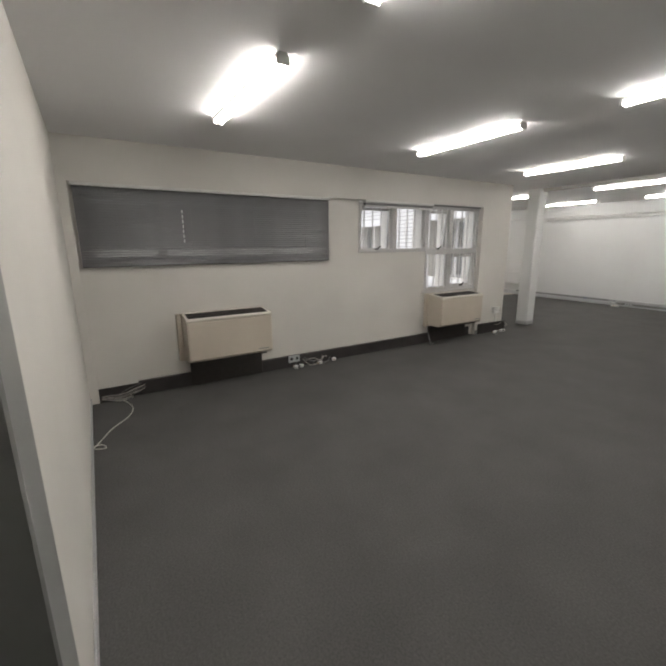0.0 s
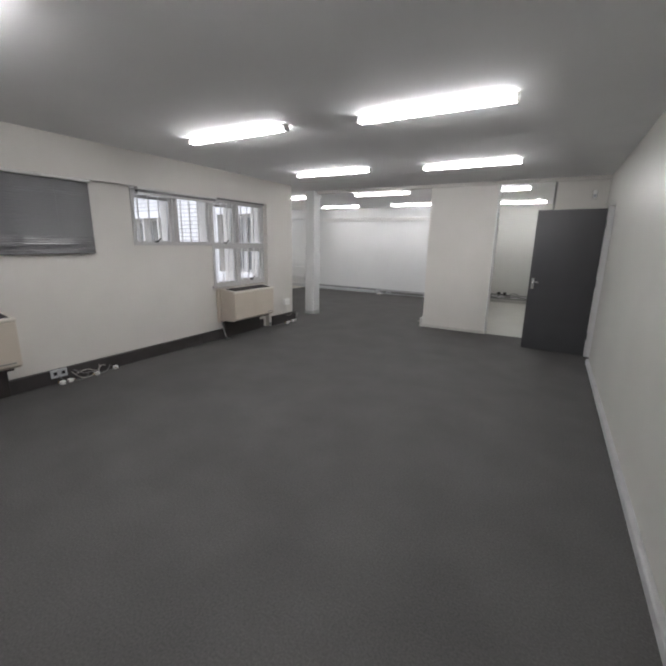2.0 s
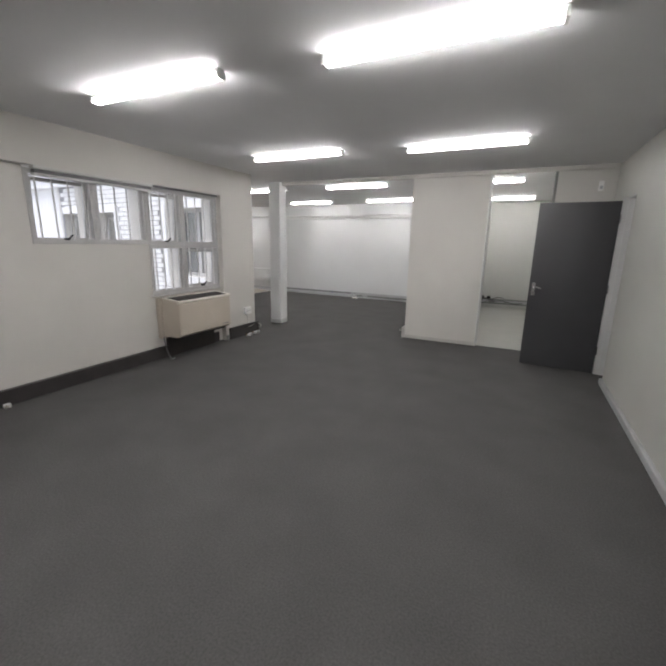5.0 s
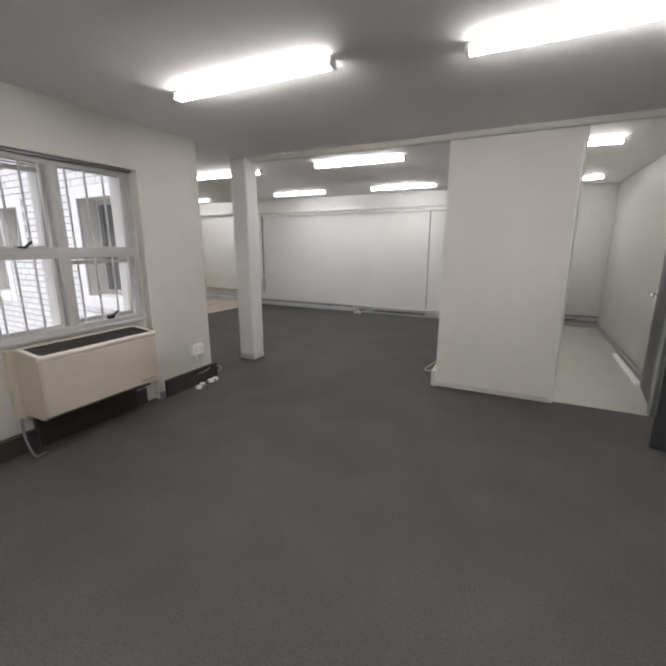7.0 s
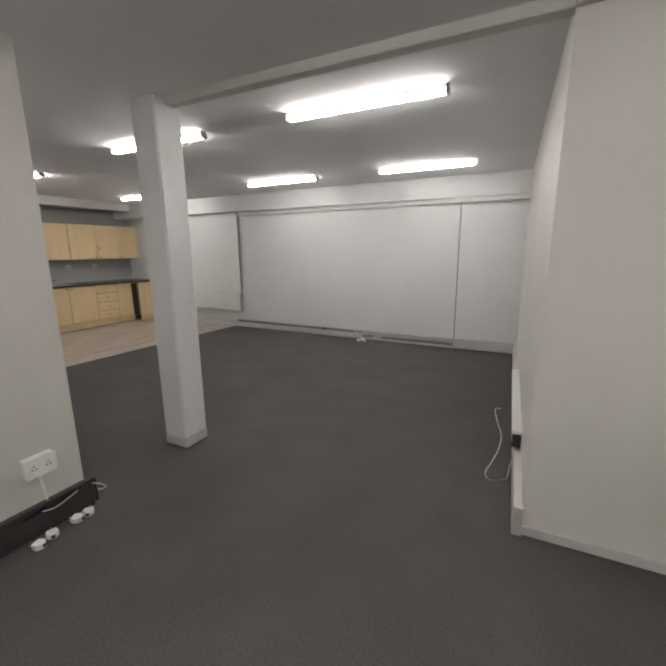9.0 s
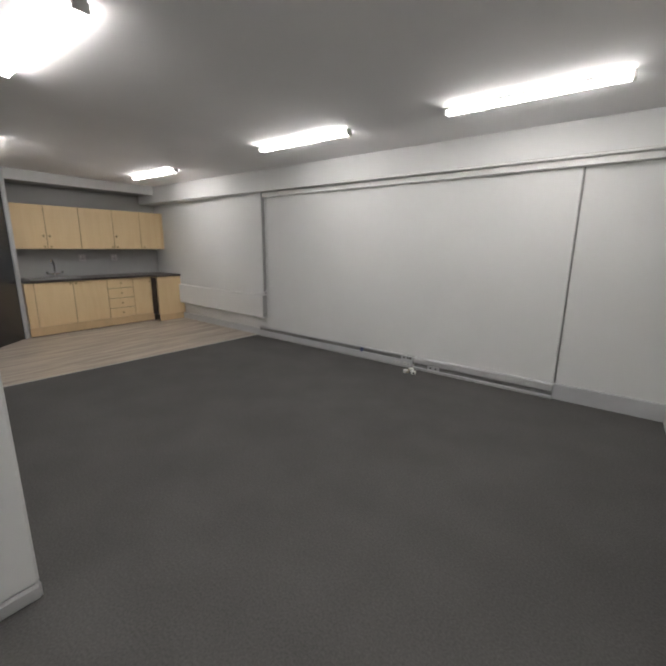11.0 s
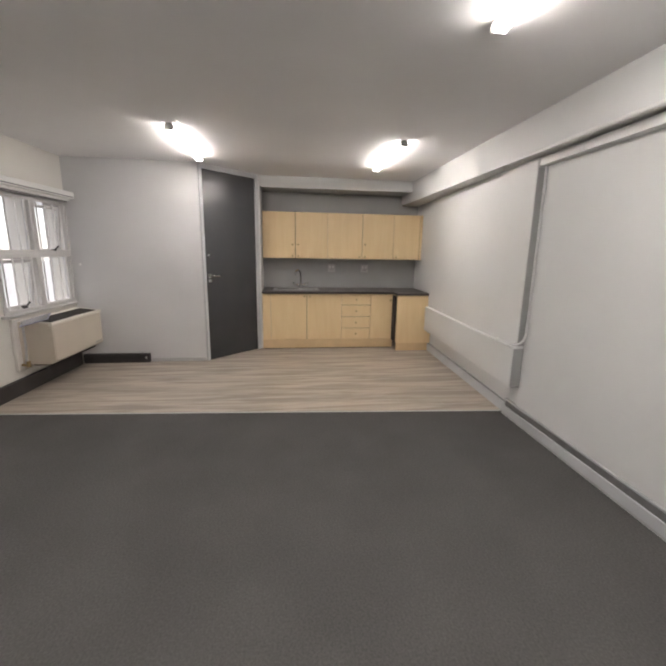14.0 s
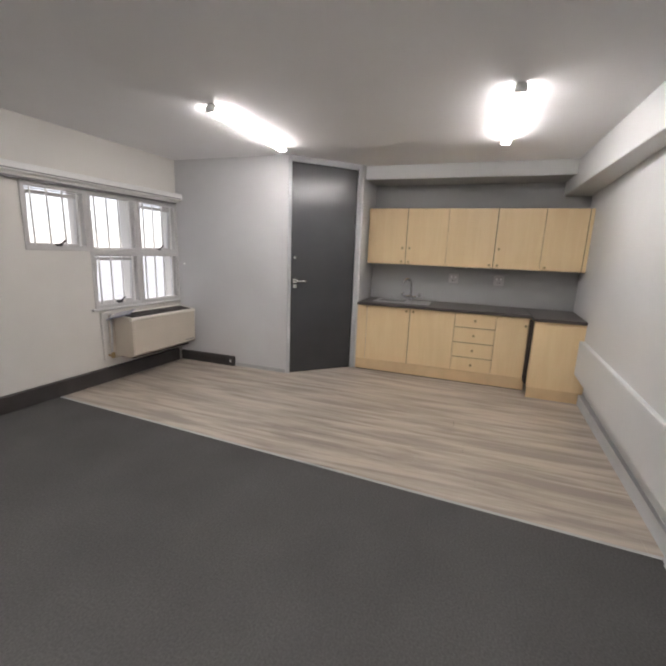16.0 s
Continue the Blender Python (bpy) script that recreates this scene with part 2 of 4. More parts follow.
def B():
    return bmesh.new()


def boxes(*rows, bevel=0.0):
    bm = B()
    for r in rows:
        box(bm, *r, bevel=bevel)
    return bm


CEIL = 2.565
# the window wall and all that is fixed to it stand slightly askew to the long east wall
WESTM = Matrix.Translation((0, 2.4, 0)) @ Matrix.Rotation(-0.012, 4, "Z") @ Matrix.Translation((0, -2.4, 0))

# ---------- structure: floors and ceiling ----------
bm = B()
prism(bm, [(-0.2, -0.6), (5.3, -0.6), (5.3, 7.06), (2.5, 7.06), (2.5, 11.3), (-2.897, 11.3), (-3.195, 6.2), (-0.1, 6.2), (-0.1, 6.0), (-0.2, 6.0)], "z", -0.08, 0.0)
solid("floor", bm, M_CARPET, "worn charcoal loop-pile office carpet", "carpet floor", "structure")
bm = B()
prism(bm, [(-3.197, 6.2), (-2.899, 11.3), (-6.3, 11.3), (-6.3, 6.2)], "z", -0.08, -0.008)
vinyl_floor = solid("floor_kitchen", bm, M_CABEDGE, "grey oak vinyl plank floor in the kitchenette", "vinyl floor", "structure")
solid("floor_side_room", boxes((2.55, 7.06, -0.08, 5.3, 11.5, 0.004)), M_SIDEFLOOR, "pale smooth vinyl floor of the side room", "vinyl floor", "structure")
solid("floor_lobby", boxes((2.9, -2.6, -0.08, 5.3, -0.6, 0.0), (5.3, 5.6, -0.08, 7.0, 7.8, 0.0)), M_CARPET, "charcoal carpet beyond the doorways", "carpet floor", "structure")
solid("trim", boxes((0, 0, 0, 0.022, 4.95, 0.005), bevel=0.002), M_LIGHTGREY, "thin pale metal strip between carpet and vinyl", "floor trim", "structure").matrix_basis = pose(-3.205, 6.2, 0, 0, 0, -3.34)
solid("ceiling", boxes((-0.28, -2.8, CEIL, 7.2, 6.0, CEIL + 0.15), (-6.5, 6.0, CEIL, 7.2, 11.6, CEIL + 0.15)), M_CEIL, "flat grey-white painted ceiling", "ceiling", "structure")

# ---------- structure: window wall of the main room ----------
solid("wall_west", boxes(
    (-0.28, -0.8, -0.1, 0.0, 4.2, 1.42), (-0.28, 2.93, 1.42, 0.0, 4.2, 1.47), (-0.28, 4.2, -0.1, 0.0, 5.41, 0.84), (-0.28, 5.385, 0.84, 0.0, 5.41, 2.17), (-0.28, 3.545, 1.472, -0.066, 3.585, 2.168), (-0.28, 4.18, 0.842, -0.066, 4.225, 2.168), (-0.28, 4.72, 0.842, -0.066, 4.765, 2.168),
    (-0.28, -0.8, 1.42, 0.0, -0.25, 2.17), (-0.28, 2.37, 1.42, 0.0, 2.93, 2.17),
    (-0.28, -0.8, 2.17, 0.08, 5.41, CEIL), (-0.28, 5.41, -0.1, 0.08, 6.14, CEIL),
    (0.0, -0.8, 0.0, 0.08, -0.36, 2.17)), M_WALL, "warm white painted plaster wall with window openings", "wall", "structure").matrix_basis = WESTM

# ---------- structure: end wall with the entrance, lobby behind ----------
solid("wall_south", boxes((-0.28, -0.58, -0.1, 3.40, -0.44, CEIL), (4.95, -0.58, -0.1, 5.3, -0.44, CEIL), (3.40, -0.58, 2.12, 4.95, -0.44, CEIL)),
      M_WALL, "warm white painted wall beside the entrance", "wall", "structure")
solid("wall_lobby", boxes((2.8, -2.7, -0.1, 2.9, -0.58, CEIL), (2.8, -2.8, -0.1, 5.4, -2.7, CEIL), (5.3, -2.7, -0.1, 5.4, -0.58, CEIL)),
      M_WALL, "plain white wall of the lobby", "wall", "structure")
frame_s = base("door_1", pose(3.40, -0.44, 0), "grey painted steel frame of the open entrance", "door frame")
tagged(frame_s, kind="structure")
part("jamb", boxes((0.0, -0.15, 0.0, 0.20, 0.012, 2.12), bevel=0.006), M_GREYFRAME, frame_s)
part("jamb", boxes((1.48, -0.15, 0.0, 1.55, 0.012, 2.12), bevel=0.006), M_GREYFRAME, frame_s)
part("head", boxes((0.2, -0.15, 2.06, 1.48, 0.012, 2.12), bevel=0.006), M_GREYFRAME, frame_s)

# ---------- structure: right wall and its door opening ----------
RX = 5.172
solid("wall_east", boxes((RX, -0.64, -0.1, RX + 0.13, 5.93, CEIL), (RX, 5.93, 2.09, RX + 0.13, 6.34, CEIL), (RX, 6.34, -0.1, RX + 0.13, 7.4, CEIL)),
      M_DIMWALL, "long painted wall, grey-green and toned down for weaker light", "wall", "structure")
solid("wall_closet", boxes((RX + 0.13, 5.5, -0.1, 7.0, 5.6, CEIL), (RX + 0.13, 7.8, -0.1, 7.0, 7.9, CEIL), (7.0, 5.5, -0.1, 7.1, 7.9, CEIL), (RX + 0.13, 7.4, -0.1, RX + 0.2, 7.8, CEIL)),
      M_WALL, "plain white wall beyond the door opening", "wall", "structure")
solid("baseboard", boxes((RX - 0.034, -0.44, 0, RX, 5.925, 0.07), bevel=0.006), M_LIGHTGREY, "low grey-white painted skirting", "skirting", "structure")
solid("baseboard", boxes((0.05, -0.44, 0, 3.40, -0.428, 0.07), bevel=0.003), M_LIGHTGREY, "low grey-white painted skirting", "skirting", "structure")

# ---------- structure: side room and partition ----------
solid("wall_partition", prism(B(), [(2.545, 7.02), (3.66, 7.02), (3.66, 7.12), (2.642, 7.12), (2.54, 11.5), (2.43, 11.5)], "z", -0.1, CEIL), M_WALL,
      "white painted partition wall with a free corner", "wall", "structure")
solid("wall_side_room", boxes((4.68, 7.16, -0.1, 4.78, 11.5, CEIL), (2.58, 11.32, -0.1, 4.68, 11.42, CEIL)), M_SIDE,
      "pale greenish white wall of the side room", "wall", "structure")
solid("wall_north_east", boxes((4.50, 7.06, -0.1, RX, 7.16, CEIL)), M_WALL, "white wall piece above the charcoal door", "wall", "structure")
solid("trim", boxes((3.66, 7.012, 0, 3.682, 7.13, CEIL), bevel=0.003), M_WHITE, "slim white edge strip of the partition opening", "trim", "structure")
solid("trim", boxes((3.687, 7.03, 0, 3.695, 7.12, CEIL)), M_WHITE, "thin white strip in the partition opening", "trim", "structure")
solid("trim", boxes((4.465, 7.05, 0, 4.498, 7.14, CEIL), bevel=0.003), M_GREYFRAME, "thin dark edge post of the side room opening", "trim", "structure")
solid("baseboard", boxes((2.53, 7.006, 0, 3.66, 7.02, 0.055), bevel=0.003), M_BEIGE, "low off-white painted skirting", "skirting", "structure")
solid("baseboard", prism(B(), [(2.502, 6.99), (2.55, 6.99), (2.445, 11.2), (2.397, 11.2)], "z", 0, 0.17), M_BEIGE, "tall off-white skirting trunking", "skirting", "structure")
# downstand where the ceilings meet
solid("ceiling_downstand", boxes((0.16, 7.0, CEIL - 0.055, 2.545, 7.08, CEIL + 0.004), (2.545, 6.98, CEIL - 0.055, RX, 7.018, CEIL + 0.004), bevel=0.004), M_WALL,
      "shallow painted downstand strip across the ceiling", "ceiling trim", "structure")

# ---------- structure: far wall, panel bay and kitchen bay ----------
# the far wall runs slightly askew: on past the board it steps forward as a boxed-out bay
FARW = Matrix.Translation((1.53, 11.07, 0)) @ Matrix.Rotation(-0.013, 4, "Z") @ Matrix.Translation((-1.53, -11.07, 0))
SX = -2.645
TRK = Matrix.Translation((1.53, 11.085, 0)) @ Matrix.Rotation(-0.022, 4, "Z") @ Matrix.Translation((-1.53, -11.07, 0))
solid("wall_north", prism(B(), [(SX, 11.156), (2.6, 11.088), (2.6, 11.62), (-6.3, 11.62), (-6.3, 11.36)], "z", -0.1, CEIL), M_FAR,
      "white painted far wall", "wall", "structure")
bm = prism(B(), [(SX, 11.060), (SX, 11.3), (-6.3, 11.46), (-6.3, 11.285)], "z", 0.34, 2.30)
prism(bm, [(SX + 0.002, 11.030), (SX + 0.002, 11.2), (-5.235, 11.33), (-5.235, 11.172)], "z", 0.336, 0.70)
es = [e for e in bm.edges if max(v.co.y for v in e.verts) < 11.29]
bmesh.ops.bevel(bm, geom=es, offset=0.007, segments=2, profile=0.5, affect="EDGES")
solid("wall_boxing", bm, M_FAR, "white painted boxed-out wall with a low ledge", "wall boxing", "structure")
# grey strips laid over the boxing's end face to paint in its shade
solid("trim", boxes((SX, 11.067, 0.72, SX + 0.006, 11.15, 2.19), (SX + 0.002, 11.037, 0.343, SX + 0.008, 11.15, 0.693)), M_RECESS, "end of the boxed-out wall, greyed to paint in its shade", "trim", "structure")
solid("beam", boxes((-6.3, 10.98, 2.27, 2.48, 11.45, CEIL + 0.004), bevel=0.006), M_FAR, "white painted beam along the far wall", "beam", "structure")
solid("wall_panel", boxes((SX, 11.07, 0.155, 1.53, 11.10, 2.20), bevel=0.005), M_FAR, "large flat white board fixed on the far wall", "wall panel", "structure").matrix_basis = FARW
solid("wall_panel", boxes((1.545, 11.082, 0.16, 2.5, 11.10, 2.20), bevel=0.004), M_FAR, "narrow flat white board in the corner", "wall panel", "structure").matrix_basis = FARW
solid("baseboard", prism(B(), [(-2.86, 11.147), (-2.86, 11.26), (-5.30, 11.40), (-5.30, 11.253)], "z", 0, 0.11), M_SKIRT, "grey-white skirting below the wall boxing", "skirting", "structure")
solid("trim", boxes((1.531, 11.09, 0.16, 1.544, 11.10, 2.2)), M_GREYFRAME, "dark joint between the wall boards", "trim", "structure").matrix_basis = FARW

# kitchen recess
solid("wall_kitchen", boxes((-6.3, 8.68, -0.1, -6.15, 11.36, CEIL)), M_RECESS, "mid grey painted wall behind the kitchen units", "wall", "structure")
solid("wall_kitchen_side", boxes((-6.15, 8.60, -0.1, -5.50, 8.68, CEIL)), M_GREYWALL, "light grey painted side of the kitchen recess", "wall", "structure")
solid("bulkhead", boxes((-5.62, 8.68, 2.41, -5.58, 10.98, CEIL + 0.004), bevel=0.004), M_FAR, "white ceiling bulkhead above the kitchen units", "bulkhead", "structure")
solid("soffit", boxes((-6.15, 8.68, 2.425, -5.62, 11.36, CEIL + 0.004)), M_RECESS, "mid grey soffit behind the bulkhead", "soffit", "structure")
solid("wall_grey", boxes((-5.0, 6.2, -0.1, -4.86, 7.97, CEIL)), M_GREYWALL, "light grey painted wall beside the charcoal door", "wall", "structure")
solid("baseboard", boxes((-4.86, 7.25, 0, -4.846, 7.96, 0.05), bevel=0.003), M_LIGHTGREY, "low grey-white painted skirting", "skirting", "structure")

# ---------- kitchenette corner door, set across the corner ----------
DX, DY = -4.852, 7.985
DANG = math.degrees(math.atan2(8.64 - DY, -5.49 - DX))
DLEN = math.hypot(8.64 - DY, -5.49 - DX)
door_k = base("door_2", pose(DX, DY, 0, 0, 0, DANG), "closed glossy charcoal door with lever handle in a pale grey frame", "door")
tagged(door_k, kind="structure")
part("wall_over_door", boxes((0.0, 0.0, 2.545, DLEN, 0.12, CEIL)), M_GREYWALL, door_k)
part("frame_post", boxes((-0.01, -0.012, 0, 0.028, 0.12, 2.545), bevel=0.003), M_SKIRT, door_k)
part("frame_post", boxes((DLEN - 0.035, -0.012, 0, DLEN + 0.02, 0.12, 2.545), bevel=0.003), M_SKIRT, door_k)
part("frame_head", boxes((0.028, -0.012, 2.50, DLEN - 0.035, 0.12, 2.545), bevel=0.003), M_SKIRT, door_k)
part("door_leaf", boxes((0.031, 0.004, 0.006, DLEN - 0.038, 0.044, 2.497), bevel=0.003), M_DOOR2, door_k, "satin charcoal door leaf")


def lever_handle(parent, x, y, z, side, way):
    """A lever on a square rose with a keyhole rose under it; side: -1 or 1 along y, way: the lever's direction along x."""
    bm = B()
    box(bm, x - 0.027, min(y, y + side * 0.009), z - 0.027, x + 0.027, max(y, y + side * 0.009), z + 0.027, bevel=0.004)
    rod(bm, (x, y, z), (x, y + side * 0.05, z), 0.009)
    tube(bm, [(x, y + side * 0.048, z), (x + way * 0.05, y + side * 0.052, z), (x + way * 0.125, y + side * 0.048, z)], 0.009, 8)
    h = part("handle", bm, M_CHROME, parent, "brushed chrome lever handle")
    bm = B()
    box(bm, x - 0.024, min(y, y + side * 0.007), z - 0.085, x + 0.024, max(y, y + side * 0.007), z - 0.04, bevel=0.004)
    e = part("keyhole_plate", bm, M_CHROME, parent, "chrome keyhole plate")
    bm = B()
    rod(bm, (x, y + side * 0.006, z - 0.062), (x, y + side * 0.010, z - 0.062), 0.006)
    part("keyhole", bm, M_BLACK, e)


lever_handle(door_k, 0.085, 0.004, 1.155, -1, 1)
bm = B()
rod(bm, (0.075, 0.004, 1.43), (0.075, -0.008, 1.43), 0.016, 14)
part("latch_knob", bm, M_CHROME, door_k, "small chrome night latch")

def plate_handle(parent, x, y, z, side):
    """A short drooping lever on a tall narrow back plate with a keyhole; side: -1 or 1 along y."""
    bm = B()
    box(bm, x - 0.02, min(y, y + side * 0.008), z - 0.11, x + 0.02, max(y, y + side * 0.008), z + 0.05, bevel=0.004)
    pl = part("back_plate", bm, M_CHROME, parent, "chrome back plate")
    bm = B()
    rod(bm, (x, y, z), (x, y + side * 0.05, z), 0.010)
    tube(bm, [(x + 0.006, y + side * 0.048, z + 0.003), (x - 0.035, y + side * 0.054, z), (x - 0.085, y + side * 0.048, z - 0.014)], 0.010, 8)
    part("handle", bm, M_CHROME, parent, "short chrome lever handle")
    bm = B()
    rod(bm, (x, y + side * 0.007, z - 0.075), (x, y + side * 0.011, z - 0.075), 0.006)
    part("keyhole", bm, M_BLACK, pl)


# ---------- open charcoal door in the main room ----------
door_m = base("door_3", pose(5.13, 6.315, 0, 0, 0, 180 - 4.0), "open charcoal flush door with chrome lever, in a white frame", "door")
tagged(door_m, kind="structure")
part("door_leaf", boxes((0.0, -0.02, 0.01, 0.825, 0.02, 2.05), bevel=0.003), M_CHARCOAL, door_m, "satin charcoal flush door leaf")
plate_handle(door_m, 0.775, 0.02, 1.03, 1)
plate_handle(door_m, 0.775, -0.02, 1.03, -1)
for hz in (0.25, 1.0, 1.8):
    bm = B()
    rod(bm, (-0.006, 0.024, hz), (-0.006, 0.024, hz + 0.1), 0.007)
    part("hinge", bm, M_CHROME, door_m)
ang4 = math.degrees(math.atan2(7.87 - 7.10, 4.59 - 4.50))
door_s = base("door_4", pose(4.515, 7.14, 0.0, 0, 0, ang4), "open charcoal door with chrome lever folded into the side room", "door")
tagged(door_s, kind="structure")
part("door_leaf", boxes((0.0, -0.02, 0.012, 0.79, 0.02, 2.05), bevel=0.003), M_CHARCOAL, door_s, "satin charcoal flush door leaf")
plate_handle(door_s, 0.74, 0.02, 1.03, 1)
fr = base("door_frame", pose(RX, 6.34, 0), "white painted frame of the door opening", "door frame")
tagged(fr, kind="structure")
part("jamb", boxes((-0.036, -0.036, 0, 0.128, -0.001, 2.088), bevel=0.003), M_WHITE, fr)
part("door_stop", boxes((0.012, -0.052, 0, 0.127, -0.038, 2.075), bevel=0.003), M_WHITE, fr)
part("jamb", boxes((0.004, -0.409, 0, 0.128, -0.396, 2.075), bevel=0.003), M_WHITE, fr)
part("head", boxes((0.004, -0.394, 2.076, 0.128, -0.038, 2.088), bevel=0.003), M_WHITE, fr)

# ---------- window wall of the kitchenette, set slightly askew ----------
W2R = Matrix.Translation((0.08, 6.14, 0)) @ Matrix.Rotation(-0.0566, 4, "Z")   # x towards the corner is negative u


bm = boxes(
    (-5.1, -0.30, -0.1, -3.74, -0.05, 0.82), (-3.74, -0.30, -0.1, -1.66, -0.05, 1.43), (-1.66, -0.30, -0.1, -0.66, -0.05, 0.9), (-0.66, -0.30, -0.1, -0.362, -0.05, CEIL),
    (-3.14, -0.30, 1.43, -1.66, -0.05, CEIL), (-1.66, -0.30, 2.06, -0.66, -0.05, CEIL), (-5.1, -0.30, 2.03, -3.14, -0.05, CEIL), (-5.1, -0.30, 0.82, -4.93, -0.05, 2.03),
    (-0.362, -0.12, -0.1, 0.05, -0.003, CEIL), (-3.765, -0.30, 1.43, -3.72, -0.118, 2.03), (-4.36, -0.30, 0.82, -4.315, -0.118, 2.03))
solid("wall_south_kitchen", bm, M_WALL, "warm white painted wall with a barred window", "wall", "structure").matrix_basis = W2R
pel = base("window_pelmet", W2R, "white boxed pelmet holding a raised blind above the window", "pelmet")
part("box", boxes((-4.93, -0.05, 2.07, -2.0, 0.085, 2.15), bevel=0.010), M_WHITE, pel)
part("front_groove", boxes((-4.90, 0.085, 2.083, -2.0, 0.088, 2.096)), M_GREYFRAME, pel, "dark groove along the front")
part("track", boxes((-4.90, -0.03, 2.045, -2.0, 0.04, 2.07), bevel=0.003), M_RAIL, pel, "pale aluminium blind track")
part("gathered_blind", boxes((-4.88, -0.028, 2.025, -2.0, 0.02, 2.045), bevel=0.003), M_BLIND, pel, "gathered grey slats")


# ---------- steel casement windows with burglar bars ----------
def window(name, m, label, lights, frames, bars, sill):
    """lights: (x0, x1, z0, z1, opening) panes in the wall's plane, x along it; y out of doors is negative."""
    w = base(name, m, label, "window")
    tagged(w, kind="structure")
    for x0, x1, z0, z1 in frames:
        t = 0.042
        bm = B()
        for r in ((x0, x1, z0, z0 + t), (x0, x1, z1 - t, z1), (x0, x0 + t, z0 + t, z1 - t), (x1 - t, x1, z0 + t, z1 - t)):
            box(bm, r[0], -0.045, r[2], r[1], 0.014, r[3], bevel=0.004)
        part("window_frame", bm, M_WINDOW, w)
    for x0, x1, z0, z1, opening in lights:
        t = 0.034 if opening else 0.016
        lean = 0.09 if opening else 0.0          # top-hung lights stand ajar
        zt = z1 - 0.04 if opening else z1
        bm = B()
        for r in ((x0, x1, z0, z0 + t), (x0, x1, zt - t, zt), (x0, x0 + t, z0 + t, zt - t), (x1 - t, x1, z0 + t, zt - t)):
            box(bm, r[0], -0.062, r[2], r[1], -0.02, r[3], bevel=0.004)
        for v in bm.verts:
            v.co.y -= (zt - v.co.z) * lean
        s = part("sash", bm, M_WINDOW, w)
        bm = boxes((x0 + t, -0.044, z0 + t, x1 - t, -0.040, zt - t))
        for v in bm.verts:
            v.co.y -= (zt - v.co.z) * lean
        g = part("pane", bm, M_GLASS, s)
        g.visible_shadow = False
        if opening:
            # two dark strips paint the shade in the gap above an ajar sash
            part("top_vent", boxes((x0, -0.05, z1 - 0.030, x1, -0.03, z1 - 0.022), (x0, -0.05, z1 - 0.012, x1, -0.03, z1 - 0.004)), M_GREYFRAME, w, "dark strips painting the shade above the ajar sash")
        if opening:
            cx = (x0 + x1) / 2
            bm = B()
            box(bm, cx - 0.03, -0.02, z0 + 0.002, cx + 0.03, 0.014, z0 + 0.032, bevel=0.005)
            rod(bm, (cx, 0.012, z0 + 0.018), (cx - 0.055, 0.02, z0 + 0.065), 0.009, 8)
            part("window_catch", bm, M_BLACK, w, "black peg stay")
    for x0, x1, z0, z1, n in bars:
        for k in range(n):
            x = x0 + (k + 0.5) * (x1 - x0) / n
            bm = B()
            rod(bm, (x, -0.004, z0), (x, -0.004, z1), 0.0085, 8)
            part("burglar_bar", bm, M_WHITE, w)
        for z in (z0 + 0.006, z1 - 0.012):
            part("bar_rail", boxes((x0, -0.016, z - 0.006, x1, -0.001, z + 0.006)), M_WINDOW, w)
    if sill:
        part("window_sill", boxes((sill[0], -0.02, sill[2] - 0.03, sill[1], 0.035, sill[2]), bevel=0.006), M_WINDOW, w)
    return w


WM1 = WESTM @ Matrix.Rotation(math.radians(-90), 4, "Z")   # x = -y of the world, y = x of the world
T1 = 1.465
window("window_1", WM1, "white steel casement window with burglar bars and black stays",
       [(-3.52, -2.97, T1 + 0.03, 2.12, True), (-4.16, -3.60, T1 + 0.03, 2.12, False), (-4.695, -4.24, T1 + 0.02, 2.12, True), (-5.345, -4.775, T1 + 0.02, 2.12, False),
        (-4.695, -4.24, 0.885, T1 - 0.02, False), (-5.345, -4.775, 0.885, T1 - 0.02, True)],
       [(-3.565, -2.93, 1.47, 2.15), (-4.20, -3.565, 1.47, 2.15), (-4.74, -4.20, T1, 2.15), (-5.385, -4.74, T1, 2.15), (-4.74, -4.20, 0.845, T1), (-5.385, -4.74, 0.845, T1)],
       [(-3.54, -2.95, 1.51, 2.12, 4), (-4.18, -3.59, 1.51, 2.12, 4), (-4.715, -4.22, 0.88, 2.12, 4), (-5.365, -4.765, 0.88, 2.12, 4)],
       (-5.385, -4.16, 0.85))
W2W = W2R @ Matrix.Translation((0, -0.05, 0))
T2 = 1.425
window("window_2", W2W, "white steel casement window with burglar bars beside the grey wall",
       [(-3.69, -3.18, T2 + 0.035, 2.0, True), (-4.29, -3.79, T2 + 0.02, 2.0, False), (-4.88, -4.38, T2 + 0.02, 2.0, True),
        (-4.29, -3.79, 0.86, T2 - 0.02, True), (-4.88, -4.38, 0.86, T2 - 0.02, False)],
       [(-3.74, -3.14, 1.43, 2.03), (-4.335, -3.74, T2, 2.03), (-4.93, -4.335, T2, 2.03), (-4.335, -3.74, 0.82, T2), (-4.93, -4.335, 0.82, T2)],
       [(-3.72, -3.16, 1.47, 2.0, 4), (-4.31, -3.76, 0.86, 2.0, 4), (-4.91, -4.36, 0.86, 2.0, 4)],
       (-4.93, -3.70, 0.825))
window("window_3", W2W, "white steel casement window with its dark blind closed",
       [(-1.62, -1.14, 1.48, 2.02, False), (-1.62, -1.14, 0.94, 1.44, False), (-1.06, -0.70, 1.48, 2.02, False), (-1.06, -0.70, 0.94, 1.44, False)], [(-1.66, -1.10, 1.46, 2.06), (-1.66, -1.10, 0.9, 1.46), (-1.10, -0.66, 1.46, 2.06), (-1.10, -0.66, 0.9, 1.46)], [], None)
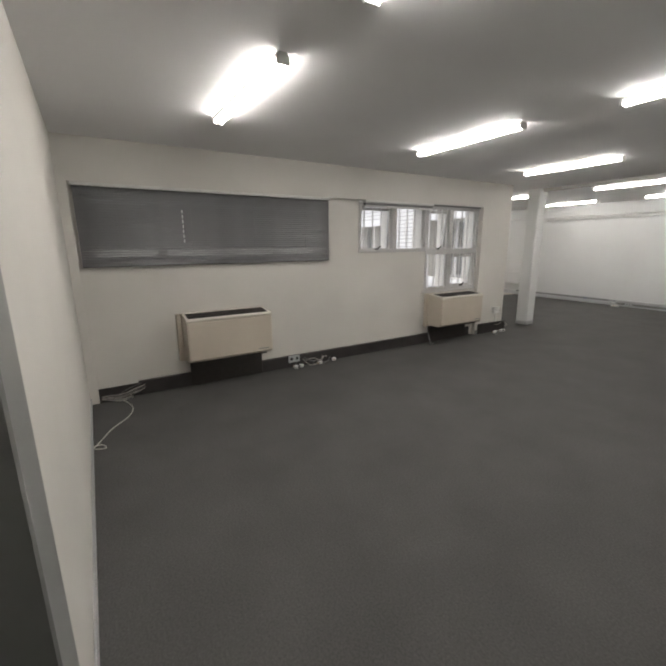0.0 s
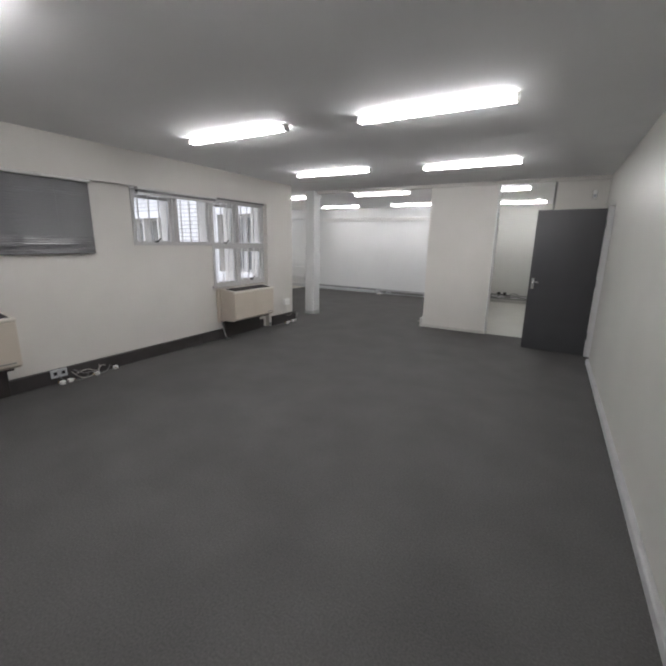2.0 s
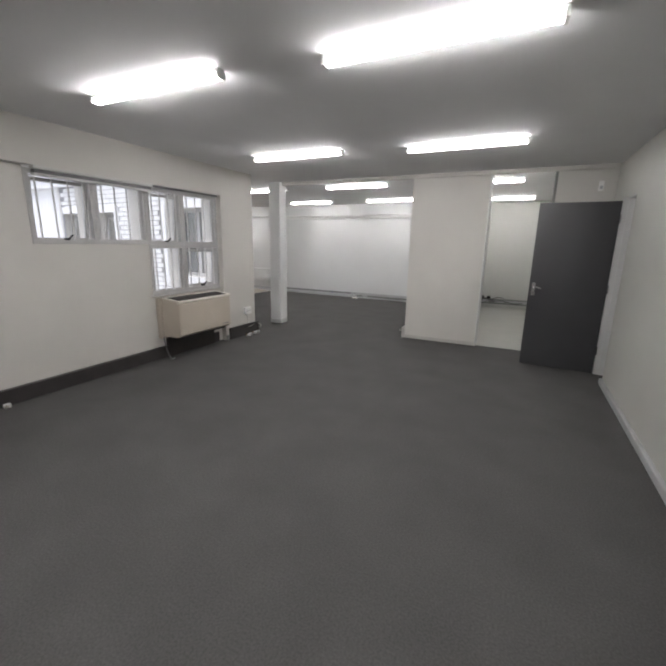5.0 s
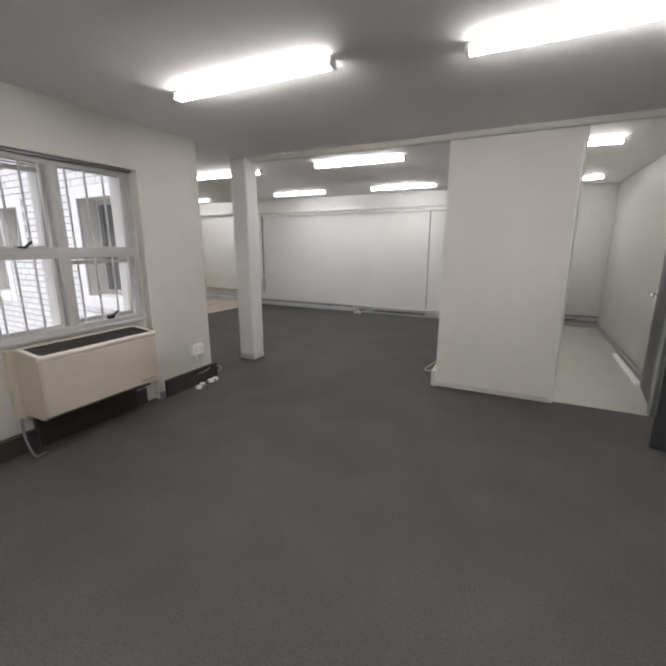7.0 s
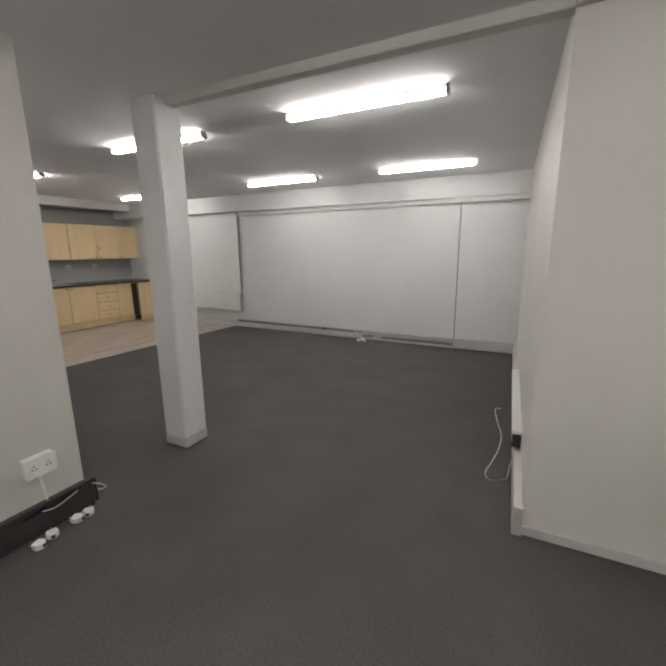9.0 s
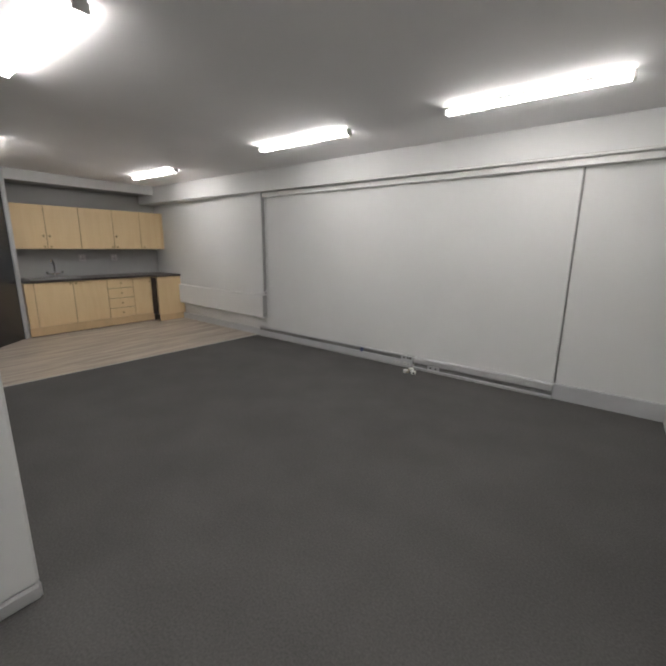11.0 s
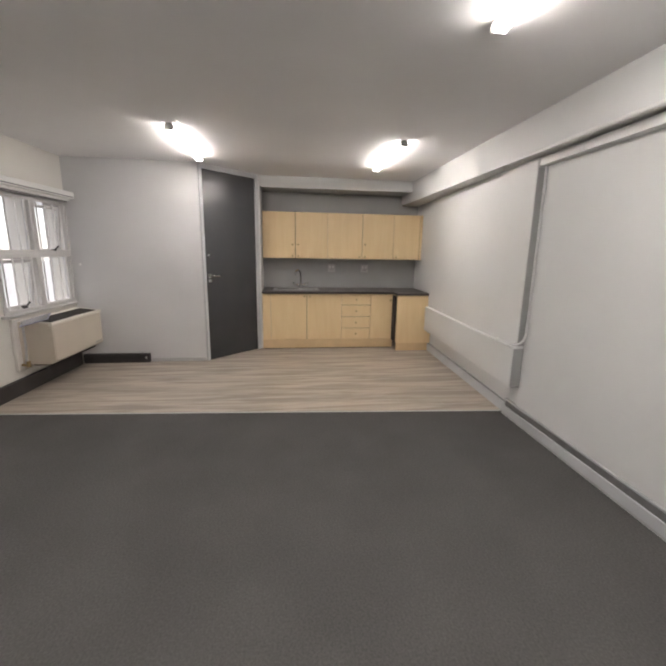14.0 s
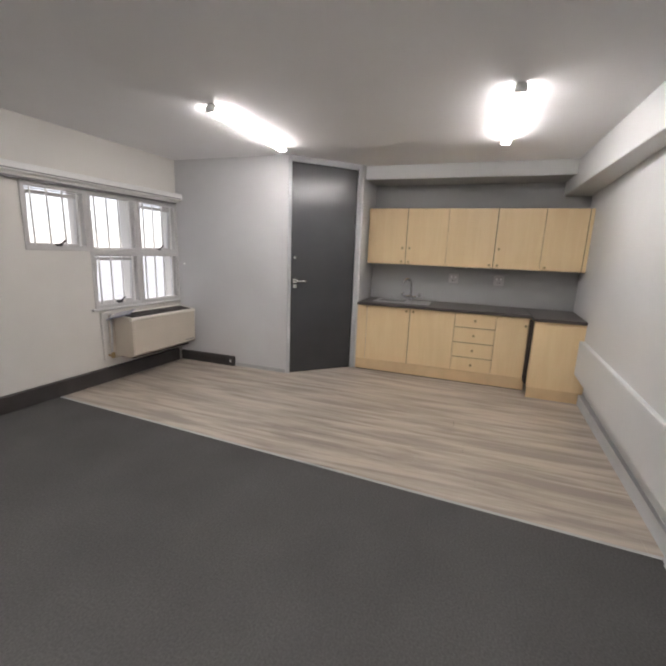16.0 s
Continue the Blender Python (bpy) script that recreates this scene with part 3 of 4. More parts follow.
solid("roller_blind", boxes((-1.655, 0.0, 0.9, -0.665, 0.012, 2.06)), M_BLIND, "closed grey roller blind", "blind").matrix_basis = W2W
window("window_4", WM1, "row of white steel windows behind a closed venetian blind",
       [(0.21 - 0.65 * (k + 1), 0.25 - 0.65 * k - 0.04, 1.46, 2.13, False) for k in range(4)],
       [(0.25 - 0.655 * (k + 1), 0.25 - 0.655 * k, 1.42, 2.17) for k in range(4)], [], None)

# ---------- venetian blind ----------
blind = base("venetian_blind", WESTM @ pose(0.045, -0.34, 0), "closed grey aluminium venetian blind with a pale headrail", "blind")
BL = 2.775
CORDY = 0.62       # where the beaded tilt cord hangs
part("headrail", boxes((-0.02, 0, 2.138, 0.045, BL, 2.166), bevel=0.004), M_RAIL, blind, "pale headrail")
part("bottom_rail", boxes((-0.012, 0.01, 1.382, 0.012, BL - 0.01, 1.396), bevel=0.003), M_BLIND, blind)
slat = B()
hw = 0.0135
prof = [(-hw, 0.0), (-hw * 0.5, 0.0018), (0, 0.0024), (hw * 0.5, 0.0018), (hw, 0.0)]
ca, sa = math.cos(radians(63)), math.sin(radians(63))
rows_a = [slat.verts.new((p * ca + q * sa, 0.01, -p * sa + q * ca)) for p, q in prof]
rows_b = [slat.verts.new((p * ca + q * sa, BL - 0.01, -p * sa + q * ca)) for p, q in prof]
for i in range(4):
    slat.faces.new((rows_a[i], rows_a[i + 1], rows_b[i + 1], rows_b[i])).smooth = True
slat_me = mesh_of("slat", slat, M_BLIND)
for k in range(31):
    s = new("slat", slat_me)
    s.rotation_euler = (0, radians(random.uniform(-8, -5) if 2 <= k <= 6 else random.uniform(2, 6)), 0)
    s.parent = blind
    s.location = (0, 0, 1.405 + k * 0.0240)
for y in (0.35, 1.05, 1.75, 2.42):
    bm = B()
    rod(bm, (0.011, y, 1.39), (0.011, y, 2.18), 0.0012, 5)
    part("ladder_cord", bm, M_GREYCABLE, blind)
for k in range(7):
    bm = B()
    rod(bm, (0.024, CORDY + 0.34, 1.62 + k * 0.05), (0.024, CORDY + 0.34, 1.65 + k * 0.05), 0.0045, 8)
    part("cord_bead", bm, M_PLASTIC, blind, "white bead of the tilt cord")

# raised blind above the barred window
rb = base("raised_blind", WESTM @ pose(0.04, 2.98, 0), "raised pale blind gathered under the lintel", "blind")
part("headrail", boxes((-0.02, 0, 2.14, 0.055, 1.27, 2.167), bevel=0.004), M_RAIL, rb)
part("slat_stack", boxes((-0.014, 0.01, 2.105, 0.040, 1.26, 2.138), bevel=0.004), M_BLIND, rb, "gathered grey slats")
part("bottom_rail", boxes((-0.014, 0.0, 2.083, 0.048, 1.27, 2.104), bevel=0.004), M_RAIL, rb, "pale bottom rail")
rb2 = base("raised_blind", WESTM @ pose(0.035, 4.27, 0), "thin grey blind rail under the lintel", "blind")
part("headrail", boxes((-0.015, 0, 2.145, 0.02, 1.11, 2.17), bevel=0.004), M_BLIND, rb2)


# ---------- fan coil units ----------
def fan_coil(m, length, z0, z1, depth, label, feet=True):
    """Body along x from 0 to length, back at y = 0, front at y = depth."""
    f = base("fan_coil_unit", m, label, "fan coil unit", "fan coil units under the windows")
    part("back_plate", boxes((-0.02, 0.0, z0 - 0.03, length + 0.05, 0.06, z1 + 0.004), bevel=0.006), M_CREAM, f)
    drop = 0.024                       # the outlet slopes down towards the room
    bm = B()
    prism(bm, [(0.06, z0), (depth - 0.05, z0), (depth, z0 + 0.03), (depth, z1 - drop - 0.02), (depth - 0.02, z1 - drop), (0.10, z1), (0.06, z1)], "x", 0.0, length)
    bmesh.ops.bevel(bm, geom=bm.edges[:], offset=0.006, segments=2, profile=0.5, affect="EDGES")
    part("body", bm, M_CREAM, f)
    part("front_panel", boxes((0.012, depth, z0 + 0.035, length - 0.012, depth + 0.006, z1 - drop - 0.035), bevel=0.003), M_CREAM, f)
    bm = B()
    rod(bm, (-0.002, depth - 0.012, z1 - drop - 0.008), (length + 0.002, depth - 0.012, z1 - drop - 0.008), 0.021, 14)
    part("top_lip", bm, M_CREAMTOP, f, "paler rounded plastic front lip")

    def slope(a, b, lo, hi, x0, x1):
        """A strip on the sloping top between two depths, lo to hi above it."""
        q = lambda y: z1 - drop * (y - 0.10) / (depth - 0.12)
        return prism(B(), [(a, q(a) + lo), (b, q(b) + lo), (b, q(b) + hi), (a, q(a) + hi)], "x", x0, x1)

    part("grille_bed", slope(0.105, depth - 0.03, 0.001, 0.004, 0.03, length - 0.03), M_GRILLE, f, "dark brown outlet grille")
    n = 8
    for k in range(n):
        y = 0.115 + (depth - 0.155) * k / (n - 1)
        part("grille_bar", slope(y - 0.004, y + 0.004, 0.004, 0.010, 0.03, length - 0.03), M_GRILLE, f)
    part("rear_rim", boxes((0.0, 0.062, z1, length, 0.10, z1 + 0.010), bevel=0.003), M_CREAMTOP, f)
    for a in (0.0, length - 0.03):
        part("side_rim", slope(0.10, depth - 0.025, 0.0, 0.010, a, a + 0.03), M_CREAMTOP, f)
    part("badge", boxes((0.05, depth + 0.006, z0 + 0.058, 0.18, depth + 0.009, z0 + 0.070)), M_GREYFRAME, f, "small dark badge bar")
    if feet:
        # dark sheet down to the floor paints the shade below the unit
        part("pipe_housing", boxes((0.03, 0.0, 0.0, length - 0.06, 0.053, z0 - 0.032), bevel=0.006), M_GRILLE, f, "dark sheet painting the shade below the unit")
    part("underside", boxes((0.05, 0.07, z0 - 0.025, length - 0.05, depth - 0.07, z0)), M_GRILLE, f, "dark open underside")
    return f


# x of the unit runs along the wall, its front faces the room
FW = Matrix.Rotation(math.radians(-90), 4, "Z")          # local x -> -y, local y -> x
fan_coil(WESTM @ Matrix.Translation((0.0, 1.46, 0)) @ FW, 0.95, 0.345, 0.845, 0.35, "cream enamelled fan coil unit below the venetian blind")
fan_coil(WESTM @ Matrix.Translation((0.0, 5.215, 0)) @ FW, 0.945, 0.30, 0.793, 0.35, "cream enamelled fan coil unit below the barred window")
fan_coil(W2W @ Matrix.Translation((-4.85, 0, 0)), 0.95, 0.285, 0.745, 0.33, "cream enamelled fan coil unit against the grey wall", False)
wp = base("wall_trunking", pose(2.525, 7.66, 0, 0, 0, 1.5), "opened dark wall trunking with a white lid, low on the partition", "wall trunking")
part("channel", boxes((-0.055, 0.0, 0.185, 0.0, 1.5, 0.285), bevel=0.004), M_GRILLE, wp, "dark open channel")
part("lid", boxes((-0.062, -0.01, 0.287, 0.002, 1.52, 0.312), bevel=0.004), M_WHITE, wp, "white plastic lid")
part("divider", boxes((-0.058, 0.0, 0.228, -0.054, 1.5, 0.238)), M_SKIRT, wp)

# papers lying on the kitchenette unit
p = base("folder", W2W @ pose(-3.97, 0.15, 0.775, 16, 12, 24), "blue-grey paper folder lying on the fan coil unit", "folder")
part("cover", boxes((-0.02, -0.13, 0.0, 0.17, 0.13, 0.006), bevel=0.002), M_FOLDER, p)
part("flap", boxes((0.0, -0.11, 0.007, 0.16, 0.12, 0.012), bevel=0.002), M_BLIND, p)
# pipe cover and valve beside it
pc = base("pipe_cover", W2W @ pose(-3.80, 0, 0), "cream pipe cover with a brass valve beside the unit", "pipe cover")
part("cover", boxes((-0.11, 0.0, 0.24, 0.02, 0.035, 0.78), bevel=0.006), M_WALL, pc)
bm = B()
rod(bm, (-0.03, 0.035, 0.30), (-0.03, 0.10, 0.30), 0.014)
rod(bm, (-0.03, 0.10, 0.28), (-0.03, 0.10, 0.34), 0.020)
part("valve", bm, M_BRASS, pc)
bm = B()
tube(bm, [(-0.03, 0.08, 0.31), (-0.04, 0.09, 0.5), (-0.05, 0.08, 0.76)], 0.011, 8)
part("pipe", bm, M_LIGHTGREY, pc)

# ---------- power skirting ----------
solid("baseboard", boxes((0.0, -0.36, 0, 0.02, 0.02, 0.13), bevel=0.004), M_TRUNK, "grey back plate of opened skirting trunking", "skirting", "structure").matrix_basis = WESTM
solid("baseboard", boxes((0.0, 0.02, 0, 0.045, 5.30, 0.155), bevel=0.006), M_TRUNK, "charcoal power skirting trunking along the window wall", "skirting trunking", "structure").matrix_basis = WESTM
solid("baseboard", boxes((0.08, 5.475, 0, 0.118, 6.17, 0.18), bevel=0.006), M_TRUNK, "charcoal power skirting trunking on the pier", "skirting trunking", "structure").matrix_basis = WESTM
solid("baseboard", boxes((0.08, 5.41, 0, 0.092, 5.475, 0.075), bevel=0.003), M_GREYFRAME, "low grey skirting at the pier", "skirting", "structure").matrix_basis = WESTM
solid("baseboard", boxes((-4.86, -0.05, 0, -0.4, -0.005, 0.16), bevel=0.006), M_TRUNK, "charcoal power skirting trunking below the window", "skirting trunking", "structure").matrix_basis = W2R
pt = base("wall_trunking", WESTM @ pose(0.118, 5.475, 0), "broken-out charcoal trunking lid with torn slots on the pier", "skirting trunking")
part("ridge", boxes((0.0, 0.0, 0.165, 0.010, 0.69, 0.184), bevel=0.002), M_TRUNK, pt)
for y, z in ((0.31, 0.132), (0.50, 0.146)):
    part("slot", prism(B(), [(y, z), (y + 0.13, z + 0.006), (y + 0.12, z + 0.026), (y + 0.02, z + 0.016)], "x", 0.0, 0.003), M_BLACK, pt, "torn dark slot")
bm = B()
tube(bm, [(0.002, 0.41, 0.138), (0.02, 0.46, 0.132), (0.018, 0.53, 0.142), (0.004, 0.60, 0.152)], 0.0035, 6)
part("wire", bm, M_CABLE, pt, "white wire in the slot")
part("end_cap", boxes((-0.03, 0.695, 0.02, 0.006, 0.712, 0.178), bevel=0.003), M_GRILLE, pt, "dark open end")
tk = base("trunking_end", pose(-4.86, 6.42, 0), "charcoal trunking stub with a white socket end", "skirting trunking")
part("channel", boxes((0.0, -0.02, 0.0, 0.05, 0.81, 0.125), bevel=0.005), M_TRUNK, tk)
part("lid_ridge", boxes((0.05, -0.02, 0.085, 0.058, 0.80, 0.10), bevel=0.002), M_TRUNK, tk)
part("socket", boxes((0.05, 0.755, 0.055, 0.058, 0.775, 0.085), bevel=0.002), M_PLASTIC, tk, "small white socket")
# skirting trunking on the far wall
ft = base("skirting_trunking", TRK @ pose(-2.60, 11.06, 0), "light grey two-channel skirting trunking with open cable channel", "skirting trunking")
part("base_plate", boxes((-0.25, -0.055, 0.0, 4.13, 0.04, 0.025), bevel=0.003), M_LIGHTGREY, ft)
part("lower_lid", boxes((-0.25, -0.062, 0.022, 2.60, -0.05, 0.100), bevel=0.004), M_SKIRT, ft)
part("back_plate", boxes((-0.25, -0.020, 0.02, 4.13, 0.036, 0.150)), M_GREYCABLE, ft, "dark back of the open channel")
part("upper_lip", boxes((-0.25, -0.040, 0.138, 2.44, 0.038, 0.154), bevel=0.003), M_SKIRT, ft)
part("outlet_block", boxes((2.44, -0.060, 0.102, 2.60, -0.03, 0.154), bevel=0.003), M_SKIRT, ft, "grey data outlet block")
for x in (2.485, 2.535, 2.57):
    part("data_outlet", boxes((x - 0.011, -0.062, 0.118, x + 0.011, -0.059, 0.138)), M_GRILLE, ft, "small dark data outlet")
part("upper_lid", boxes((2.615, -0.062, 0.085, 4.13, -0.05, 0.15), bevel=0.004), M_LIGHTGREY, ft)
part("upper_cap", boxes((2.615, -0.052, 0.146, 4.13, 0.038, 0.156), bevel=0.003), M_SKIRT, ft)
part("lower_lip", boxes((2.615, -0.06, 0.02, 4.13, -0.03, 0.034), bevel=0.003), M_SKIRT, ft)
for x in (2.362, 2.408, 2.505, 2.552):
    bm = B()
    rod(bm, (x, -0.060, 0.056), (x, -0.068, 0.056), 0.0165, 16)
    s = part("socket_rim", bm, M_PLASTIC, ft, "white round socket rim")
    bm = B()
    rod(bm, (x, -0.066, 0.056), (x, -0.0695, 0.056), 0.009, 12)
    part("socket_hole", bm, M_BLACK, s)
s = part("socket_plate", boxes((2.80, -0.058, 0.036, 2.95, -0.046, 0.082), bevel=0.003), M_SKIRT, ft, "grey-white socket plate")
for x in (2.84, 2.905):
    part("socket_hole", boxes((x - 0.010, -0.060, 0.050, x + 0.010, -0.0575, 0.068)), M_BLACK, s)
part("tape", boxes((1.825, -0.064, 0.09, 1.855, -0.03, 0.145)), M_BLUE, ft, "strip of blue tape")
for zz, a, b_ in ((0.060, 2.66, 4.1), (0.075, 3.0, 4.05), (0.05, 2.64, 3.4)):
    bm = B()
    tube(bm, [(a, -0.04, zz), (a + 0.3, -0.048, zz - 0.02), ((a + b_) / 2, -0.044, zz + 0.005), (b_, -0.04, zz - 0.015)], 0.005, 6)
    part("cable", bm, M_GREYCABLE, ft)
bm = B()
tube(bm, [(2.62, -0.05, 0.07), (2.63, -0.085, 0.06), (2.62, -0.10, 0.03), (2.60, -0.11, 0.02)], 0.005, 6)
part("cable", bm, M_CABLE, ft, "white lead to a loose plug")
solid("baseboard", boxes((1.53, 11.045, 0, 2.45, 11.10, 0.16), bevel=0.005), M_SKIRT, "grey-white skirting trunking in the corner", "skirting", "structure").matrix_basis = FARW
# conduit over the panel and down the upright
cd = base("wall_conduit", pose(0, 0, 0), "white painted conduit along the panel top and down the corner", "conduit")
part("top_rail", prism(B(), [(-2.62, 11.062), (2.48, 10.992), (2.48, 11.09), (-2.62, 11.16)], "z", 2.196, 2.258), M_WHITE, cd)
part("upper_rail", boxes((-2.62, 10.955, 2.258, 2.48, 10.99, 2.285), bevel=0.006), M_WHITE, cd)
bm = B()
tube(bm, [(-2.600, 11.106, 2.195), (-2.600, 11.106, 1.6), (-2.600, 11.106, 0.95), (-2.602, 11.100, 0.80), (-2.622, 11.068, 0.745), (-2.65, 11.012, 0.732), (-2.74, 11.016, 0.728), (-2.89, 11.028, 0.722)], 0.010, 8)
part("pipe", bm, M_FAR, cd)
bm = B()
rod(bm, (-2.89, 11.028, 0.722), (-2.915, 11.030, 0.722), 0.018)
part("coupling", bm, M_WHITE, cd)


# ---------- plugs, sockets and cables ----------
def plug(m, label="white three-pin plug top lying on the carpet"):
    q = base("plug", m @ Matrix.Scale(1.1, 4), label, "plug", "loose plugs")
    bm = B()
    prism(bm, [(-0.022, 0.0), (0.022, 0.0), (0.028, 0.03), (0.012, 0.052), (-0.012, 0.052), (-0.028, 0.03)], "z", 0.0, 0.030)
    bmesh.ops.bevel(bm, geom=bm.edges[:], offset=0.004, segments=2, profile=0.5, affect="EDGES")
    part("body", bm, M_PLASTIC, q)
    part("cord_entry", boxes((-0.008, 0.050, 0.008, 0.008, 0.0545, 0.024)), M_BLACK, q, "dark cord entry")
    for dx, dy in ((-0.011, 0), (0.011, 0)):
        bm = B()
        rod(bm, (dx, 0.0, 0.011), (dx, -0.02, 0.011), 0.0035, 8)
        part("pin", bm, M_BRASS, q)
    bm = B()
    rod(bm, (0.0, 0.0, 0.022), (0.0, -0.023, 0.022), 0.0042, 8)
    part("pin", bm, M_BRASS, q)
    return q


p0 = plug(WESTM @ pose(0.18, 5.80, 0.0, 0, 0, -70))
for x, y, a in ((0.155, 5.895, -110), (0.15, 6.01, -60), (0.155, 6.105, -130), (0.085, 2.47, 60), (0.11, 2.21, 10), (0.085, 1.98, 200), (0.085, 1.86, 300),
                (0.02, 10.87, 60), (0.085, 10.92, 200), (0.01, 10.955, 330)):
    copy_thing(p0, (WESTM if y < 9 else Matrix()) @ pose(x, y, 0.0, 0, 0, a))


def cable(name, pts, material, label, r=0.004):
    c = solid(name, tube(B(), pts, r, 6, 7), material, label, "cable")
    if max(p[0] for p in pts) < 1.5:
        c.matrix_basis = WESTM
    return c


cable("cable", [(0.05, 2.0, 0.09), (0.09, 2.06, 0.02), (0.13, 2.12, 0.008), (0.10, 2.2, 0.012), (0.07, 2.28, 0.03), (0.05, 2.3, 0.1)], M_CABLE, "short white cable hanging from the trunking")
cable("cable", [(0.05, 1.85, 0.1), (0.10, 1.9, 0.03), (0.12, 1.99, 0.008), (0.15, 2.09, 0.008), (0.08, 2.16, 0.05)], M_GREYCABLE, "short grey cable hanging from the trunking")
for k in range(7):
    a, h, d = random.uniform(0.0, 0.10), 0.02 + 0.016 * k, random.uniform(0.045, 0.12)
    cable("cable", [(0.03, 0.10 - a * 0.3, h + 0.02), (d, 0.02 - a, h + random.uniform(-0.01, 0.02)), (d + 0.02, -0.14 - a * 0.4, h * 0.6 + 0.01), (d * 0.8, -0.27 + a * 0.3, h * 0.5 + 0.012), (0.05, -0.335, h * 0.4 + 0.01), (d * 0.7, -0.30, h * 0.3 + 0.008), (d + 0.03, -0.18 + a * 0.5, 0.008), (d + 0.01, -0.05, 0.010 + h * 0.2)],
          M_CABLE if k % 3 else M_GREYCABLE, "tangle of loose cable in the corner by opened trunking", 0.0035)
cable("cable", [(0.12, -0.15, 0.006), (0.35, -0.08, 0.005), (0.58, -0.12, 0.005), (0.80, -0.27, 0.005), (1.0, -0.36, 0.005), (1.12, -0.41, 0.005), (1.16, -0.33, 0.005), (1.08, -0.36, 0.006), (1.10, -0.47, 0.005)],
      M_CABLE, "white cable trailing over the carpet", 0.004)
cable("cable", [(2.50, 7.72, 0.17), (2.47, 7.66, 0.03), (2.45, 7.53, 0.006), (2.354, 7.48, 0.005), (2.32, 7.56, 0.005), (2.35, 7.72, 0.005), (2.385, 7.95, 0.005), (2.39, 8.2, 0.005), (2.34, 8.5, 0.005), (2.31, 8.75, 0.005), (2.36, 8.8, 0.005)], M_CABLE, "white cable looped on the carpet by the partition", 0.004)
cable("cable", [(0.12, 6.16, 0.15), (0.15, 6.20, 0.13), (0.14, 6.23, 0.09), (0.10, 6.21, 0.07), (0.12, 6.18, 0.11)], M_CABLE, "loop of white cable at the trunking end", 0.004)
cable("cable", [(0.10, 4.22, 0.30), (0.16, 4.20, 0.16), (0.20, 4.22, 0.03), (0.18, 4.30, 0.012)], M_GREYCABLE, "grey flexible pipe below the unit", 0.009)
cable("cable", [(0.10, 5.91, 0.35), (0.107, 5.915, 0.28), (0.110, 5.92, 0.20), (0.110, 5.92, 0.187)], M_PLASTIC, "short white lead under the wall socket", 0.006)

cable("cable", [(0.05, 2.02, 0.11), (0.10, 2.10, 0.06), (0.09, 2.2, 0.045), (0.12, 2.27, 0.012), (0.10, 2.36, 0.02), (0.06, 2.42, 0.06)], M_GREYCABLE, "dark grey lead looping along the trunking", 0.006)
cable("cable", [(0.05, 2.05, 0.06), (0.09, 2.14, 0.09), (0.10, 2.24, 0.05), (0.09, 2.30, 0.09), (0.05, 2.37, 0.07)], M_CABLE, "pale lead looping along the trunking", 0.005)
so = base("wall_socket", WESTM @ pose(0.08, 5.915, 0.405), "white surface double socket box on the pier", "socket")
part("back_box", boxes((0.0, -0.075, -0.055, 0.045, 0.075, 0.055), bevel=0.006), M_PLASTIC, so)
part("face_plate", boxes((0.045, -0.078, -0.058, 0.052, 0.078, 0.058), bevel=0.004), M_PLASTIC, so)
for dy in (-0.035, 0.035):
    bm = B()
    for a, b_ in ((-0.009, -0.006), (0.009, -0.006), (0.0, 0.012)):
        rod(bm, (0.05, dy + a, b_), (0.0535, dy + a, b_), 0.004, 8)
    part("socket_holes", bm, M_BLACK, so)
    part("switch", boxes((0.052, dy - 0.009, -0.045, 0.057, dy + 0.009, -0.028), bevel=0.002), M_PLASTIC, so)
sb = base("socket_strip", WESTM @ pose(0.045, 1.87, 0.115), "grey socket block on the trunking", "socket")
part("plate", boxes((0.0, -0.08, -0.045, 0.02, 0.08, 0.045), bevel=0.004), M_SKIRT, sb)
for dy in (-0.04, 0.04):
    part("socket_hole", boxes((0.02, dy - 0.018, -0.015, 0.022, dy + 0.018, 0.02)), M_BLACK, sb)

# ---------- ceiling lights ----------
def lamp(x, y, length=1.22):
    f = base("ceiling_light", pose(x, y, CEIL), "lit white fluorescent batten fixed to the ceiling", "ceiling light", "ceiling battens")
    part("batten", boxes((0.0, -0.028, -0.024, length, 0.028, 0.0), bevel=0.004), M_WHITE, f)
    for y in (-0.021, 0.021):
        bm = B()
        rod(bm, (0.025, y, -0.040), (length - 0.025, y, -0.040), 0.013, 14)
        part("tube", bm, M_TUBE, f, "glowing tube")
    for a in (0.0, length - 0.022):
        part("end_cap", boxes((a, -0.038, -0.058, a + 0.022, 0.038, -0.012), bevel=0.004), M_WHITE, f)
    return f


l0 = lamp(0.99, 5.10)
# the two at y 0.72 and 0.80 are unseen, added to brighten the room
for x, y in ((2.90, 5.28), (1.15, 2.91), (3.02, 3.02), (1.20, 0.72), (3.05, 0.80), (-1.53, 10.05), (0.70, 7.69), (0.62, 10.05), (-1.40, 7.72), (-4.70, 10.20), (-4.55, 8.06), (2.87, 7.83), (3.08, 10.33)):
    copy_thing(l0, pose(x, y, CEIL))

# motion sensor on the wall piece
se = base("alarm_sensor", pose(5.0, 7.06, 2.31), "small white alarm sensor high on the wall", "alarm sensor")
bm = B()
prism(bm, [(-0.03, 0.0), (0.03, 0.0), (0.024, -0.035), (-0.024, -0.035)], "z", -0.06, 0.06)
bmesh.ops.bevel(bm, geom=bm.edges[:], offset=0.006, segments=2, profile=0.5, affect="EDGES")
part("housing", bm, M_PLASTIC, se)
part("lens", boxes((-0.018, -0.038, -0.04, 0.018, -0.034, 0.0), bevel=0.002), M_SKIRT, se)

